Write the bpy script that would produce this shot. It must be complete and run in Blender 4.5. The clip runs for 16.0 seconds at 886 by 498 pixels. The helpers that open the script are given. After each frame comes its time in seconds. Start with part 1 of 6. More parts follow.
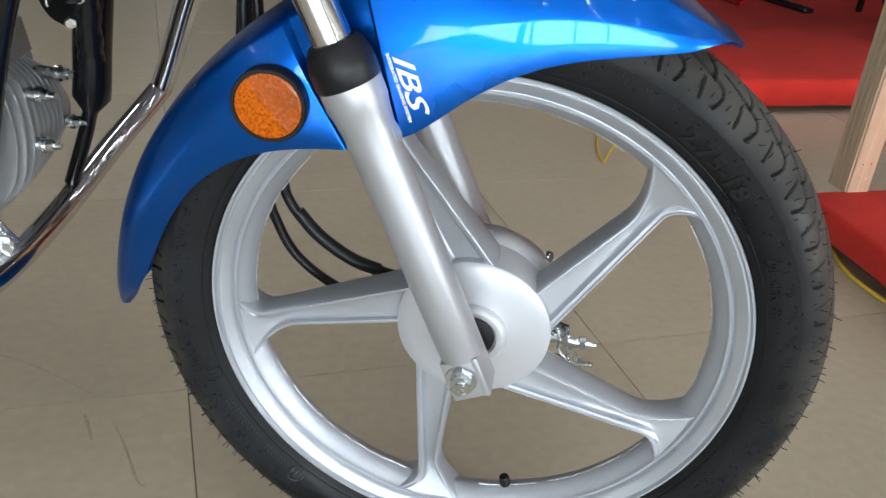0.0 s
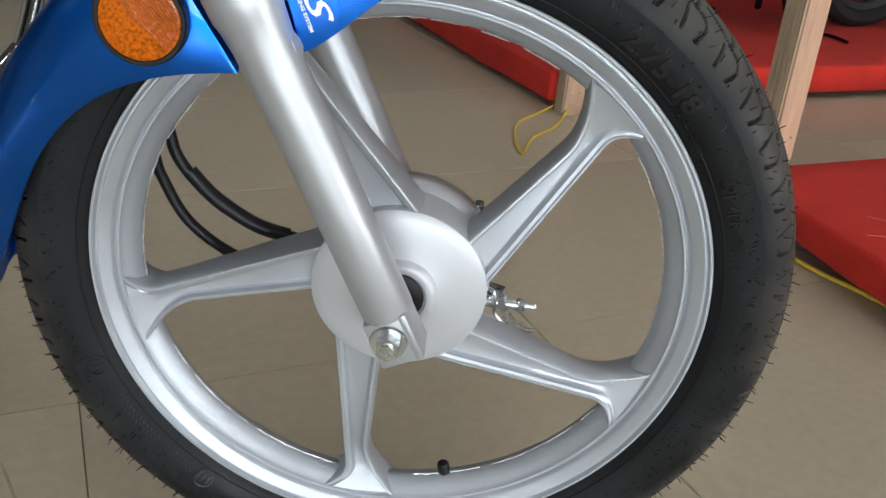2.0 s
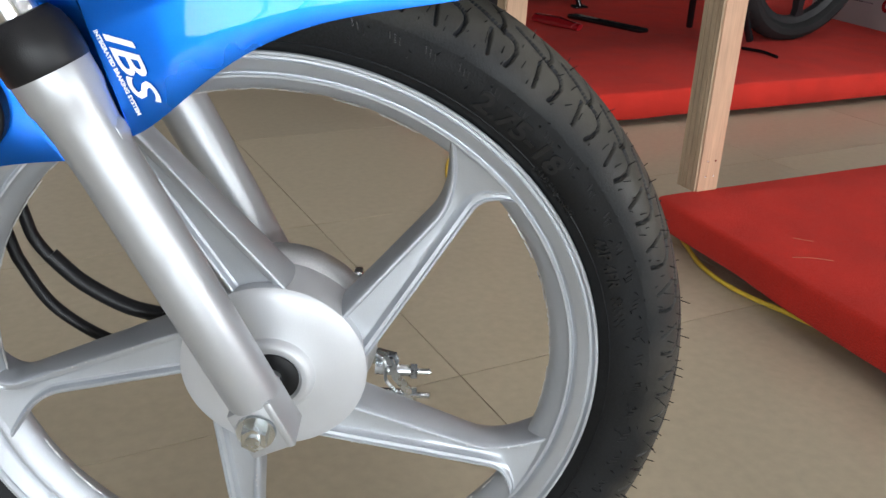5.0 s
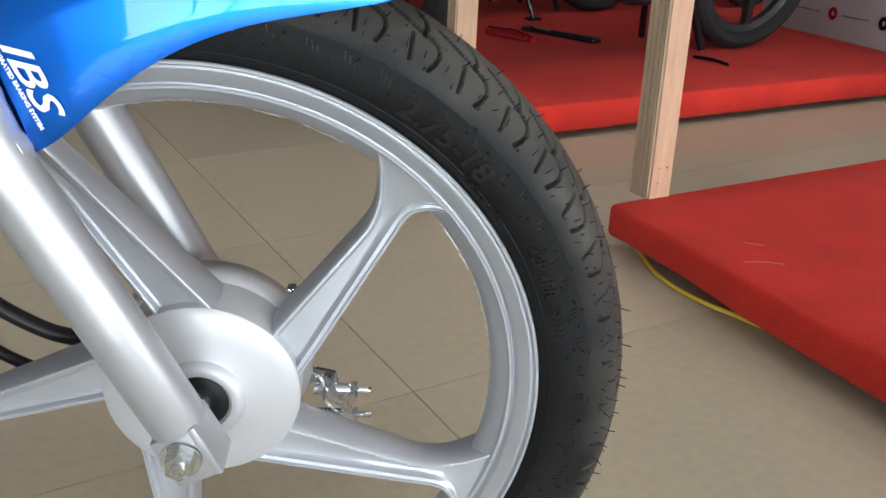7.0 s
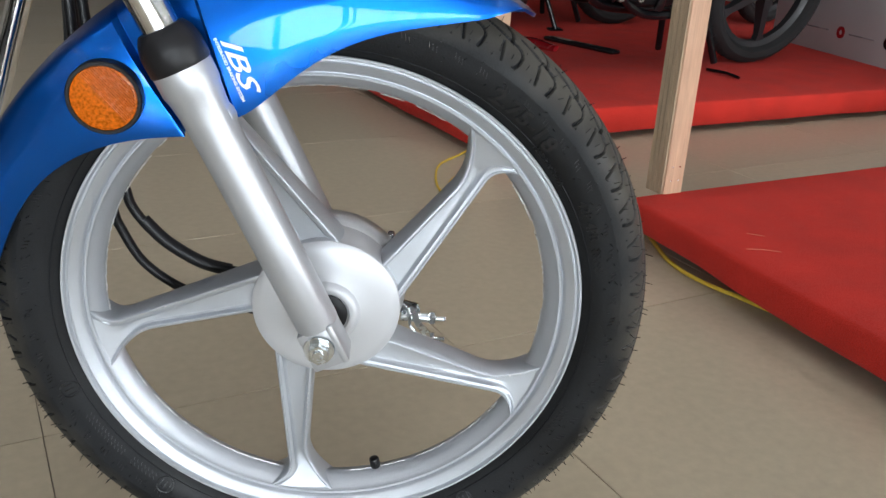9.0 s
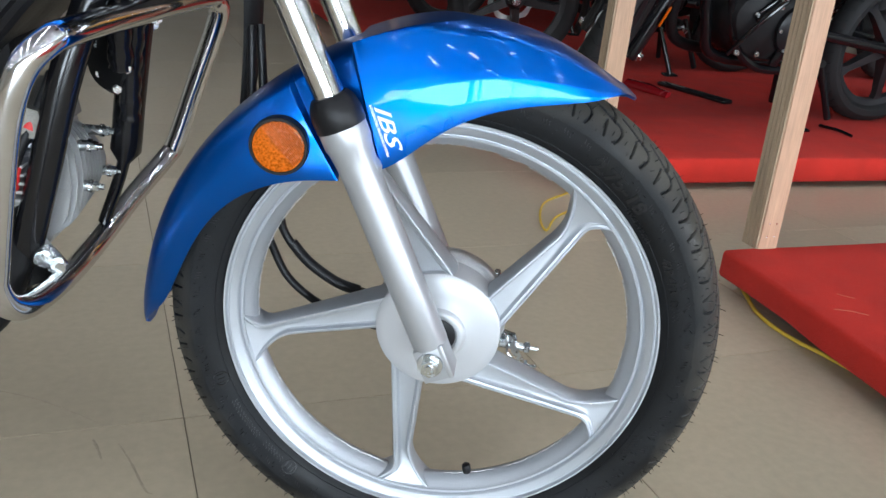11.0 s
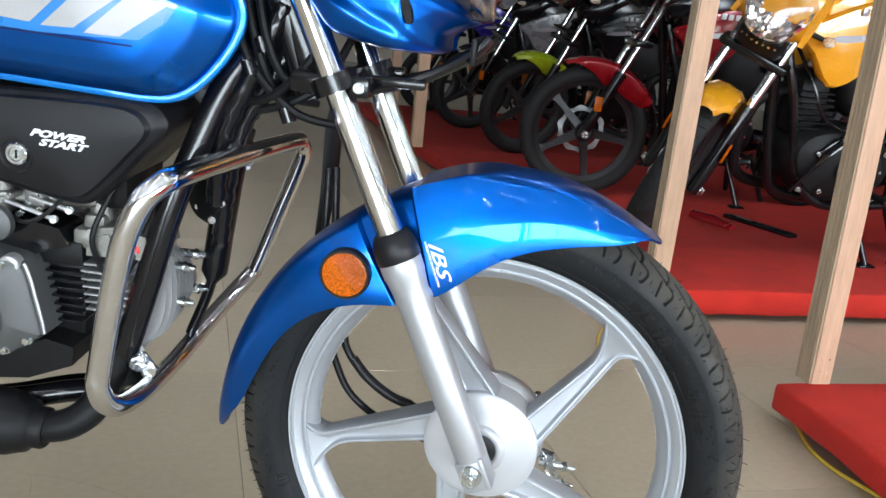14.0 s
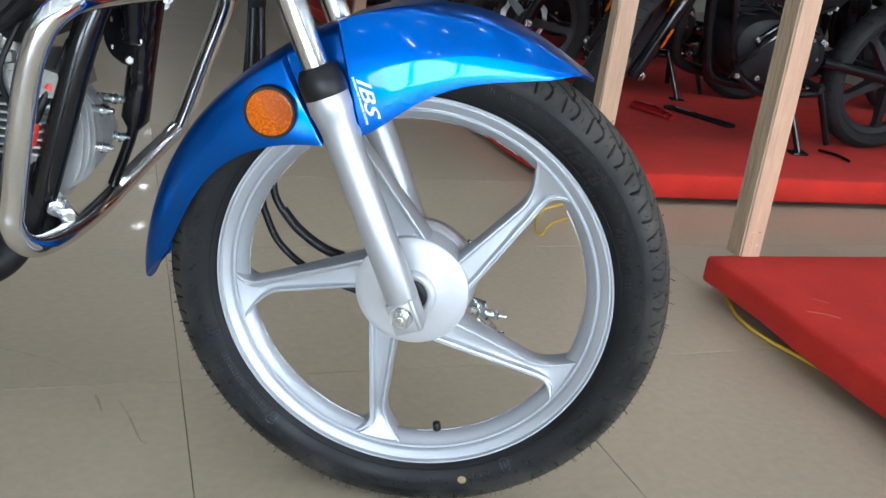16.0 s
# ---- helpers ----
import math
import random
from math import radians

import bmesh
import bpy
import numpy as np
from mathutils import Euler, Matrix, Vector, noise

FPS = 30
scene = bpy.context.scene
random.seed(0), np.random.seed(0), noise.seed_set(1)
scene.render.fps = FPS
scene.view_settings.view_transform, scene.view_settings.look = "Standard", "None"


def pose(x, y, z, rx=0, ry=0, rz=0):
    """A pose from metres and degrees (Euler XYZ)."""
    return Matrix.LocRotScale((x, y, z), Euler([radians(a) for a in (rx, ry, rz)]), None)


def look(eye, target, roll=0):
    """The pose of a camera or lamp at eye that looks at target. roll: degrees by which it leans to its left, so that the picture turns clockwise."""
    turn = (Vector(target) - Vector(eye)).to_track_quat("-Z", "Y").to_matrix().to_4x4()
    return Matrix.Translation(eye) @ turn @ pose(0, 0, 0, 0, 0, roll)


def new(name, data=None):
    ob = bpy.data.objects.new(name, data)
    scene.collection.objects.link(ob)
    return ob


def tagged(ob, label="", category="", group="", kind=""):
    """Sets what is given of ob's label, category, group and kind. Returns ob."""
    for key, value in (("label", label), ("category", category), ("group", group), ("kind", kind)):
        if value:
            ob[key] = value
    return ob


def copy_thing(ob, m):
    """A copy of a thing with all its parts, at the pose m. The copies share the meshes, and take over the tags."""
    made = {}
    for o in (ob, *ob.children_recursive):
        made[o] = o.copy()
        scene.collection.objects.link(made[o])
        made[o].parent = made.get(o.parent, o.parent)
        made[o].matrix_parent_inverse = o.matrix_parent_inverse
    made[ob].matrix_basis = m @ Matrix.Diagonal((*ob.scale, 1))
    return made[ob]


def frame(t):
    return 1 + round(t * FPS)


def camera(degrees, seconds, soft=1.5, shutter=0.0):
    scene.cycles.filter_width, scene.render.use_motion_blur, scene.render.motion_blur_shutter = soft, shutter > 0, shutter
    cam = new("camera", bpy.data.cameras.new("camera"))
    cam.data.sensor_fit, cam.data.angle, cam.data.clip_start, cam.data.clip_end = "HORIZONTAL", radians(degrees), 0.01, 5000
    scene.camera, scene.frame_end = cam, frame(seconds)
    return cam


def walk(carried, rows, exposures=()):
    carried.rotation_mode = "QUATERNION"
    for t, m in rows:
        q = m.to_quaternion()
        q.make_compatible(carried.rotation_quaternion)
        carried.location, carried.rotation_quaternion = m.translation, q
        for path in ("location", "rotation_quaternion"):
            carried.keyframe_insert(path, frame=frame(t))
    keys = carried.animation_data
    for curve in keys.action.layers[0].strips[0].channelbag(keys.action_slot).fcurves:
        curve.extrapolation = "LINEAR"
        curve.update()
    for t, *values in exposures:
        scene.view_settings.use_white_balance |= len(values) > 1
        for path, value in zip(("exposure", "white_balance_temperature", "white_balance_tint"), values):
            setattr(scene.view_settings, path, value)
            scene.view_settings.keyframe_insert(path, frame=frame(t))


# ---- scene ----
cam = camera(53.96, 16.0)
# seconds, place in metres, turn in degrees
ROWS = [
    (0, 0.0514, -0.6642, 0.7149, 62.28, -4.88, 9.60),
    (0.5, 0.0551, -0.6818, 0.6712, 62.36, -4.80, 6.82),
    (1, 0.0615, -0.6651, 0.6428, 63.24, -4.39, 4.91),
    (1.5, 0.0552, -0.6361, 0.6284, 63.90, -4.40, 3.75),
    (2, 0.0497, -0.6094, 0.6163, 64.74, -4.38, 3.37),
    (2.5, 0.0428, -0.5975, 0.5926, 64.74, -4.40, 3.24),
    (3, 0.0403, -0.5773, 0.5688, 64.85, -4.35, 3.15),
    (3.5, 0.0439, -0.5656, 0.5751, 64.89, -4.33, 3.28),
    (4, 0.0526, -0.5777, 0.6024, 65.00, -3.99, 2.87),
    (4.5, 0.0771, -0.5848, 0.6320, 65.65, -2.86, 1.85),
    (5, 0.1154, -0.5664, 0.6382, 66.54, -2.15, -0.06),
    (5.2, 0.1272, -0.5482, 0.6393, 66.62, -1.78, -0.75),
    (7.3, 0.1390, -0.5506, 0.6293, 67.69, -1.61, -2.78),
    (7.5, 0.1316, -0.5723, 0.6314, 67.72, -1.63, -2.80),
    (8, 0.1106, -0.6347, 0.6417, 67.80, -2.13, -2.64),
    (8.5, 0.0904, -0.6922, 0.6418, 68.38, -2.08, -2.23),
    (8.7, 0.0739, -0.7143, 0.6481, 67.97, -2.62, -2.22),
    (10.8, 0.0723, -0.8637, 0.6949, 68.56, -5.24, 5.35),
    (11, 0.0659, -0.8683, 0.7198, 69.06, -5.06, 6.22),
    (11.5, 0.0492, -0.8708, 0.7700, 71.59, -4.80, 7.95),
    (12, 0.0361, -0.8799, 0.8170, 74.56, -4.48, 9.41),
    (12.5, 0.0301, -0.8917, 0.8398, 76.43, -4.19, 10.39),
    (13, 0.0420, -0.9087, 0.8270, 77.15, -4.11, 11.01),
    (13.5, 0.0696, -0.9278, 0.7986, 77.09, -4.81, 11.29),
    (14, 0.1038, -0.9648, 0.7635, 76.35, -5.77, 11.43),
    (14.5, 0.1269, -0.9956, 0.7389, 74.62, -6.60, 11.59),
    (15, 0.1423, -1.0101, 0.7062, 72.96, -7.04, 11.70),
    (15.5, 0.1425, -0.9927, 0.6930, 71.21, -7.16, 10.65),
    (16, 0.1290, -0.9664, 0.6908, 70.66, -6.60, 7.92),
]
walk(cam, [(t, pose(x, y, z, a, b, c)) for t, x, y, z, a, b, c in ROWS],
     ((0, -0.10, 6300, 9), (1, -0.32, 6450, 9), (2, -0.34, 6500, 9), (4, -0.32, 6500, 10), (4.5, -0.26, 6500, 10), (5.2, -0.12, 6500, 10), (7.3, -0.02, 6450, 10), (8.6, -0.14, 6450, 10),
      (11, 0.04, 6000, 8), (11.5, 0.14, 6200, 9), (12, 0.22, 6400, 11), (12.5, 0.18, 6450, 12), (13.5, 0.22, 6400, 11), (14.5, 0.24, 5800, 6), (15, 0.24, 5700, 6), (16, 0.08, 5850, 8)))

# ---- world and light ----
world = bpy.data.worlds.new("world")
scene.world = world
world.use_nodes = True
wn = world.node_tree.nodes
sky = wn.new("ShaderNodeTexSky")
sky.sky_type, sky.sun_disc, sky.sun_elevation, sky.sun_rotation = "NISHITA", False, radians(50), radians(160)
world.node_tree.links.new(sky.outputs[0], wn["Background"].inputs[0])
wn["Background"].inputs[1].default_value = 0.12
scene.view_settings.exposure = 0.0


def area(name, m, w, h, power, colour):
    la = bpy.data.lights.new(name, "AREA")
    la.shape, la.size, la.size_y, la.energy, la.color = "RECTANGLE", w, h, power, colour
    ob = new(name, la)
    ob.matrix_world = m
    return ob


# daylight through the glazed shopfront behind the walk, and an added side fill lamp
area("shopfront_daylight", look((2.2, -7.9, 0.95), (1.6, 0, 0.8)), 8.0, 1.3, 760, (0.86, 0.94, 1.0))
# unseen fill that brightens the right; the east wall has no opening
area("side_fill_lamp", look((8.3, -2.4, 1.0), (0, -0.5, 0.7)), 7.0, 1.5, 650, (0.88, 0.95, 1.0))

# ---- materials ----


def mat(name, colour, rough=0.5, metal=0.0, vary=0.12, scale=20.0, bump=0.0, bscale=200.0, coat=0.0, spec=0.5, rvary=0.08, island=0.0, stretch=None, **more):
    """A surface with broad and fine variation of colour, gloss and relief."""
    m = bpy.data.materials.new(name)
    m.use_nodes = True
    n, l = m.node_tree.nodes, m.node_tree.links
    b = n["Principled BSDF"]
    co = n.new("ShaderNodeTexCoord")
    big = n.new("ShaderNodeTexNoise")
    big.inputs["Scale"].default_value, big.inputs["Detail"].default_value = scale, 4
    fine = n.new("ShaderNodeTexNoise")
    fine.inputs["Scale"].default_value, fine.inputs["Detail"].default_value = bscale, 3
    place = co.outputs["Object"]
    if stretch:
        draw = n.new("ShaderNodeVectorMath")
        draw.operation = "MULTIPLY"
        draw.inputs[1].default_value = stretch
        l.new(place, draw.inputs[0])
        place = draw.outputs[0]
    l.new(place, big.inputs["Vector"]), l.new(place, fine.inputs["Vector"])
    add = n.new("ShaderNodeMath")
    add.operation = "ADD"
    l.new(big.outputs[0], add.inputs[0]), l.new(fine.outputs[0], add.inputs[1])
    ramp = n.new("ShaderNodeMapRange")
    ramp.inputs[1].default_value, ramp.inputs[2].default_value = 0.6, 1.4
    ramp.inputs[3].default_value, ramp.inputs[4].default_value = 1 - vary, 1 + vary
    l.new(add.outputs[0], ramp.inputs[0])
    val = ramp.outputs[0]
    if island:
        info = n.new("ShaderNodeObjectInfo")
        r2 = n.new("ShaderNodeMapRange")
        r2.inputs[3].default_value, r2.inputs[4].default_value = 1 - island, 1 + island
        l.new(info.outputs["Random"], r2.inputs[0])
        mu = n.new("ShaderNodeMath")
        mu.operation = "MULTIPLY"
        l.new(val, mu.inputs[0]), l.new(r2.outputs[0], mu.inputs[1])
        val = mu.outputs[0]
    mix = n.new("ShaderNodeVectorMath")
    mix.operation = "SCALE"
    mix.inputs[0].default_value = colour
    l.new(val, mix.inputs["Scale"])
    l.new(mix.outputs[0], b.inputs["Base Color"])
    rr = n.new("ShaderNodeMapRange")
    rr.inputs[1].default_value, rr.inputs[2].default_value = 0.3, 0.7
    rr.inputs[3].default_value, rr.inputs[4].default_value = max(rough - rvary, 0.01), rough + rvary
    l.new(big.outputs[0], rr.inputs[0]), l.new(rr.outputs[0], b.inputs["Roughness"])
    b.inputs["Metallic"].default_value, b.inputs["Coat Weight"].default_value = metal, coat
    b.inputs["Coat Roughness"].default_value, b.inputs["Specular IOR Level"].default_value = 0.03, spec
    if bump:
        bp = n.new("ShaderNodeBump")
        bp.inputs["Strength"].default_value, bp.inputs["Distance"].default_value = 1.0, bump
        l.new(fine.outputs[0], bp.inputs["Height"]), l.new(bp.outputs[0], b.inputs["Normal"])
    for key, value in more.items():
        b.inputs[key.replace("_", " ")].default_value = value
    return m


def glow(name, colour, strength):
    m = bpy.data.materials.new(name)
    m.use_nodes = True
    b = m.node_tree.nodes["Principled BSDF"]
    b.inputs["Base Color"].default_value = (*colour, 1)
    b.inputs["Emission Color"].default_value, b.inputs["Emission Strength"].default_value = (*colour, 1), strength
    return m


BLUE = mat("blue_metallic_lacquer", (0.0008, 0.094, 0.45), 0.30, 0.92, 0.05, 6, coat=0.34, rvary=0.03, bscale=900)
BLUE_LIGHT = mat("light_blue_lacquer", (0.0, 0.20, 0.72), 0.26, 0.55, 0.05, 8, coat=1.0, rvary=0.03, bscale=900)
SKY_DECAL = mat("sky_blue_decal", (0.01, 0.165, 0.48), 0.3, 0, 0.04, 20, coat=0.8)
SILVER_DECAL = mat("silver_decal", (0.35, 0.35, 0.355), 0.4, 0.15, 0.03, 30, coat=0.3, rvary=0.02)
WHITE_DECAL = mat("white_decal", (0.80, 0.82, 0.84), 0.4, 0, 0.03, 40)
NAVY_DECAL = mat("navy_decal", (0.004, 0.012, 0.08), 0.5, 0, 0.05, 40, spec=0.2)
WHEEL_PAINT = mat("silver_wheel_paint", (0.445, 0.47, 0.505), 0.41, 0.66, 0.07, 15, 0.00025, 1300, rvary=0.07)
BARE_ALLOY = mat("bare_alloy", (0.55, 0.55, 0.55), 0.35, 0.6, 0.3, 200)
FORK_PAINT = mat("silver_fork_paint", (0.38, 0.39, 0.405), 0.36, 0.5, 0.05, 12, 0.00008, 1800, rvary=0.05)
CAST = mat("cast_aluminium", (0.47, 0.475, 0.48), 0.36, 0.75, 0.12, 40, 0.0003, 900)
DULL_ALU = mat("dull_aluminium", (0.24, 0.235, 0.22), 0.42, 0.7, 0.25, 45, 0.0006, 500)
CASE_GREY = mat("grey_engine_paint", (0.085, 0.088, 0.088), 0.45, 0.35, 0.15, 30, 0.0002, 900)
CHROME = mat("chrome", (0.68, 0.685, 0.70), 0.11, 1.0, 0.05, 10, rvary=0.03)
ZINC = mat("zinc_plated_steel", (0.62, 0.65, 0.66), 0.26, 1.0, 0.15, 90)
RUBBER = mat("tyre_rubber", (0.0048, 0.0056, 0.0072), 0.56, 0, 0.95, 9, 0.0002, 700, rvary=0.18, spec=0.25)
LETTER_RUBBER = mat("polished_tyre_rubber", (0.007, 0.0078, 0.0095), 0.30, 0, 0.2, 18, spec=0.5)
BLACK_PLASTIC = mat("black_plastic", (0.008, 0.008, 0.0092), 0.38, 0, 0.15, 12, 0.00015, 1400, spec=0.25)
BLACK_PAINT = mat("black_paint", (0.005, 0.005, 0.006), 0.16, 0, 0.2, 14, coat=0.0, spec=0.4, rvary=0.05)
BLACK_MATT = mat("black_heat_paint", (0.006, 0.006, 0.0065), 0.48, 0, 0.25, 30, 0.0003, 600, spec=0.18)
ORANGE_RIB = mat("orange_ribs", (0.42, 0.082, 0.0), 0.25, 0, 0.3, 300, coat=0.1)
ORANGE = mat("orange_reflector", (0.45, 0.092, 0.0), 0.3, 0, 0.5, 420, 0.0, 420, coat=0.1, spec=0.3)
PALE_AMBER = mat("pale_reflector", (0.84, 0.70, 0.58), 0.28, 0.55, 0.12, 160)
AMBER = mat("amber_bulb", (0.72, 0.26, 0.07), 0.25, 0, 0.1, 60, coat=0.5)
CLEAR = mat("clear_lens", (0.97, 0.97, 0.97), 0.03, 0, 0.01, 20, rvary=0.01, coat=1.0, Transmission_Weight=1.0, IOR=1.12, Coat_IOR=1.5)
FACET = mat("faceted_reflector", (0.9, 0.9, 0.91), 0.10, 0.92, 0.03, 60, rvary=0.03)
CARPET = mat("red_carpet", (0.48, 0.026, 0.017), 0.95, 0, 0.26, 9, 0.0028, 420, spec=0.12, Sheen_Weight=0.035, Sheen_Roughness=0.5)
WOOD = mat("pale_pine", (0.45, 0.285, 0.185), 0.6, 0, 0.22, 60, 0.0004, 340, stretch=(1, 1, 0.05))
PLY = mat("plywood_edge", (0.34, 0.25, 0.165), 0.7, 0, 0.35, 90, 0.0008, 400, stretch=(1, 1, 0.04))
TILE = mat("beige_vitrified_tile", (0.44, 0.376, 0.274), 0.33, 0, 0.10, 2.3, island=0.05, bscale=60, rvary=0.06, spec=0.35, coat=0.10)
GROUT = mat("dark_grout", (0.19, 0.155, 0.115), 0.9, 0, 0.3, 40)
PLASTER = mat("cream_plaster", (0.62, 0.58, 0.50), 0.85, 0, 0.05, 2, 0.0006, 120)
CEIL = mat("grey_ceiling_panels", (0.12, 0.12, 0.125), 0.9, 0, 0.04, 2)
YELLOW_CORD = mat("yellow_cord", (0.62, 0.42, 0.04), 0.6, 0, 0.15, 60)
RED_PAINT = mat("red_lacquer", (0.27, 0.005, 0.010), 0.25, 0.15, 0.08, 8, coat=1.0)
YELLOW_PAINT = mat("yellow_lacquer", (0.64, 0.28, 0.006), 0.28, 0.05, 0.05, 8, coat=1.0)
LIME_PAINT = mat("lime_lacquer", (0.30, 0.38, 0.01), 0.3, 0, 0.05, 8, coat=0.8)
GREY_PAINT = mat("grey_lacquer", (0.30, 0.30, 0.32), 0.3, 0.4, 0.06, 8, coat=0.8)
PURPLE_PAINT = mat("violet_lacquer", (0.03, 0.02, 0.25), 0.3, 0.2, 0.06, 8, coat=0.8)
STEEL_DISC = mat("ground_steel", (0.40, 0.405, 0.41), 0.4, 0.6, 0.15, 60)
def dusty_rubber(name, clean, dusty, inner, outer):
    """Black rubber whose tread, away from the axle, is grey with road dust in patches."""
    m = mat(name, clean, 0.56, 0, 0.95, 9, 0.0002, 700, rvary=0.18, spec=0.25)
    n, l = m.node_tree.nodes, m.node_tree.links
    b = n["Principled BSDF"]
    co = n.new("ShaderNodeTexCoord")
    flat = n.new("ShaderNodeVectorMath")
    flat.operation = "MULTIPLY"
    flat.inputs[1].default_value = (1, 0, 1)
    far = n.new("ShaderNodeVectorMath")
    far.operation = "LENGTH"
    patch = n.new("ShaderNodeTexNoise")
    patch.inputs["Scale"].default_value, patch.inputs["Detail"].default_value = 13.0, 5
    l.new(co.outputs["Object"], flat.inputs[0]), l.new(flat.outputs[0], far.inputs[0]), l.new(co.outputs["Object"], patch.inputs["Vector"])
    push = n.new("ShaderNodeMath")
    push.operation = "MULTIPLY_ADD"
    push.inputs[1].default_value = 0.060
    l.new(patch.outputs[0], push.inputs[0]), l.new(far.outputs["Value"], push.inputs[2])
    share = n.new("ShaderNodeMapRange")
    share.inputs[1].default_value, share.inputs[2].default_value = inner + 0.030, outer + 0.030
    l.new(push.outputs[0], share.inputs[0])
    mix = n.new("ShaderNodeMix")
    mix.data_type = "RGBA"
    mix.inputs["B"].default_value = (*dusty, 1)
    l.new(b.inputs["Base Color"].links[0].from_socket, mix.inputs["A"])
    l.new(share.outputs[0], mix.inputs["Factor"])
    l.new(mix.outputs["Result"], b.inputs["Base Color"])
    return m


TREAD = dusty_rubber("dusty_tread_rubber", (0.0062, 0.0069, 0.0080), (0.050, 0.046, 0.038), 0.268, 0.298)
GREY_TYRE = mat("grey_tyre_rubber", (0.012, 0.012, 0.0125), 0.7, 0, 0.4, 12, 0.0002, 500, spec=0.3)
DARK_WHEEL = mat("black_wheel_paint", (0.02, 0.02, 0.022), 0.4, 0.2, 0.1, 20)
WHITE_BOARD = mat("white_board", (0.43, 0.43, 0.44), 0.5, 0, 0.04, 5)
RED_WIRE = mat("red_cap", (0.46, 0.012, 0.012), 0.4, 0, 0.1, 40)
FRAME_METAL = mat("dark_frame_metal", (0.05, 0.05, 0.055), 0.4, 0.5, 0.1, 20)
HUB_PAINT = mat("silver_hub_paint", (0.50, 0.51, 0.53), 0.44, 0.40, 0.05, 20, 0.00015, 1500, rvary=0.04)
DOWNLIGHT = glow("downlight_glow", (0.97, 0.98, 1.0), 80.0)

# ---- building helpers ----
STEER = Matrix.Translation((0.0044, 0.003, 0.3010)) @ Matrix.Rotation(radians(0.9), 4, "Z") @ Matrix.Rotation(radians(3.0), 4, "X")
FORK = STEER @ Matrix.Scale(0.962, 4)
HEAD = STEER @ Matrix.Translation((-0.004, 0.006, -0.013)) @ Matrix.Scale(0.962, 4)
BODY = Matrix.Translation((-0.015, 0.055, 0.004)) @ Matrix.Rotation(radians(8.7), 4, "Z") @ Matrix.Rotation(radians(3.22), 4, "X") @ Matrix.Rotation(radians(0.57), 4, "Y") @ Matrix.Scale(0.971, 4)


def empty(name, label, category, group=""):
    return tagged(new(name), label, category, group)


def part(name, bm, material, parent=None, label="", m=None, sharp=38, kind=""):
    """Links a bmesh as one mesh object under a thing or a part. m: where its own coordinates lie."""
    me = bpy.data.meshes.new(name)
    bmesh.ops.recalc_face_normals(bm, faces=bm.faces)
    bm.to_mesh(me)
    bm.free()
    for poly in me.polygons:
        poly.use_smooth = True
    me.set_sharp_from_angle(angle=radians(sharp))
    me.materials.append(material)
    ob = new(name, me)
    if parent:
        ob.parent = parent
        up = parent
        base = Matrix.Identity(4)
        while up:
            base = up.matrix_basis @ base
            up = up.parent
        ob.matrix_basis = base.inverted() @ (m if m is not None else base)
    elif m is not None:
        ob.matrix_basis = m
    return tagged(ob, label, kind=kind)


def curve(points, steps=6, closed=False):
    """A smooth line through the points."""
    p = [Vector(q) for q in points]
    n, out = len(p), []
    for i in range(n if closed else n - 1):
        a, b, c, d = (p[(i + k) % n] if closed else p[min(max(i + k, 0), n - 1)] for k in (-1, 0, 1, 2))
        for s in range(steps):
            t = s / steps
            out.append(0.5 * (2 * b + (c - a) * t + (2 * a - 5 * b + 4 * c - d) * t * t + (3 * b - a - 3 * c + d) * t ** 3))
    return out if closed else out + [p[-1]]


def tube(bm, points, r, n=12, closed=False, flat=1.0):
    """A round tube along a line; r one number or one for each point."""
    p = [Vector(q) for q in points]
    rs = [r] * len(p) if isinstance(r, (int, float)) else list(r)
    rings, side = [], None
    for i, q in enumerate(p):
        way = (p[(i + 1) % len(p)] - p[i - 1]) if closed or 0 < i < len(p) - 1 else (p[1] - p[0] if i == 0 else p[-1] - p[-2])
        way.normalize()
        if side is None:
            side = way.orthogonal().normalized()
        side = (side - way * side.dot(way)).normalized()
        other = way.cross(side)
        rings.append([bm.verts.new(q + rs[i] * (side * math.cos(2 * math.pi * k / n) + other * flat * math.sin(2 * math.pi * k / n))) for k in range(n)])
    skin(bm, rings, closed)
    return bm


def skin(bm, rings, closed=False, caps=True, loop=True):
    n = len(rings[0])
    for i in range(len(rings) if closed else len(rings) - 1):
        a, b = rings[i], rings[(i + 1) % len(rings)]
        for k in range(n if loop else n - 1):
            bm.faces.new((a[k], a[(k + 1) % n], b[(k + 1) % n], b[k]))
    if caps and loop and not closed:
        bm.faces.new(list(reversed(rings[0])))
        bm.faces.new(rings[-1])


def revolve(bm, profile, n=96, closed=False, m=None):
    """Turns a line of (radius, place along the axle) round the y axis."""
    rings = []
    for r, y in profile:
        rings.append([bm.verts.new(Vector((r * math.cos(2 * math.pi * k / n), y, r * math.sin(2 * math.pi * k / n)))) for k in range(n)])
    skin(bm, rings, closed, caps=not closed)
    if m:
        bmesh.ops.transform(bm, matrix=m, verts=[v for ring in rings for v in ring])
    return bm


def rod(bm, a, b, r, r2=None, n=16):
    return tube(bm, [a, b], [r, r2 if r2 is not None else r], n)


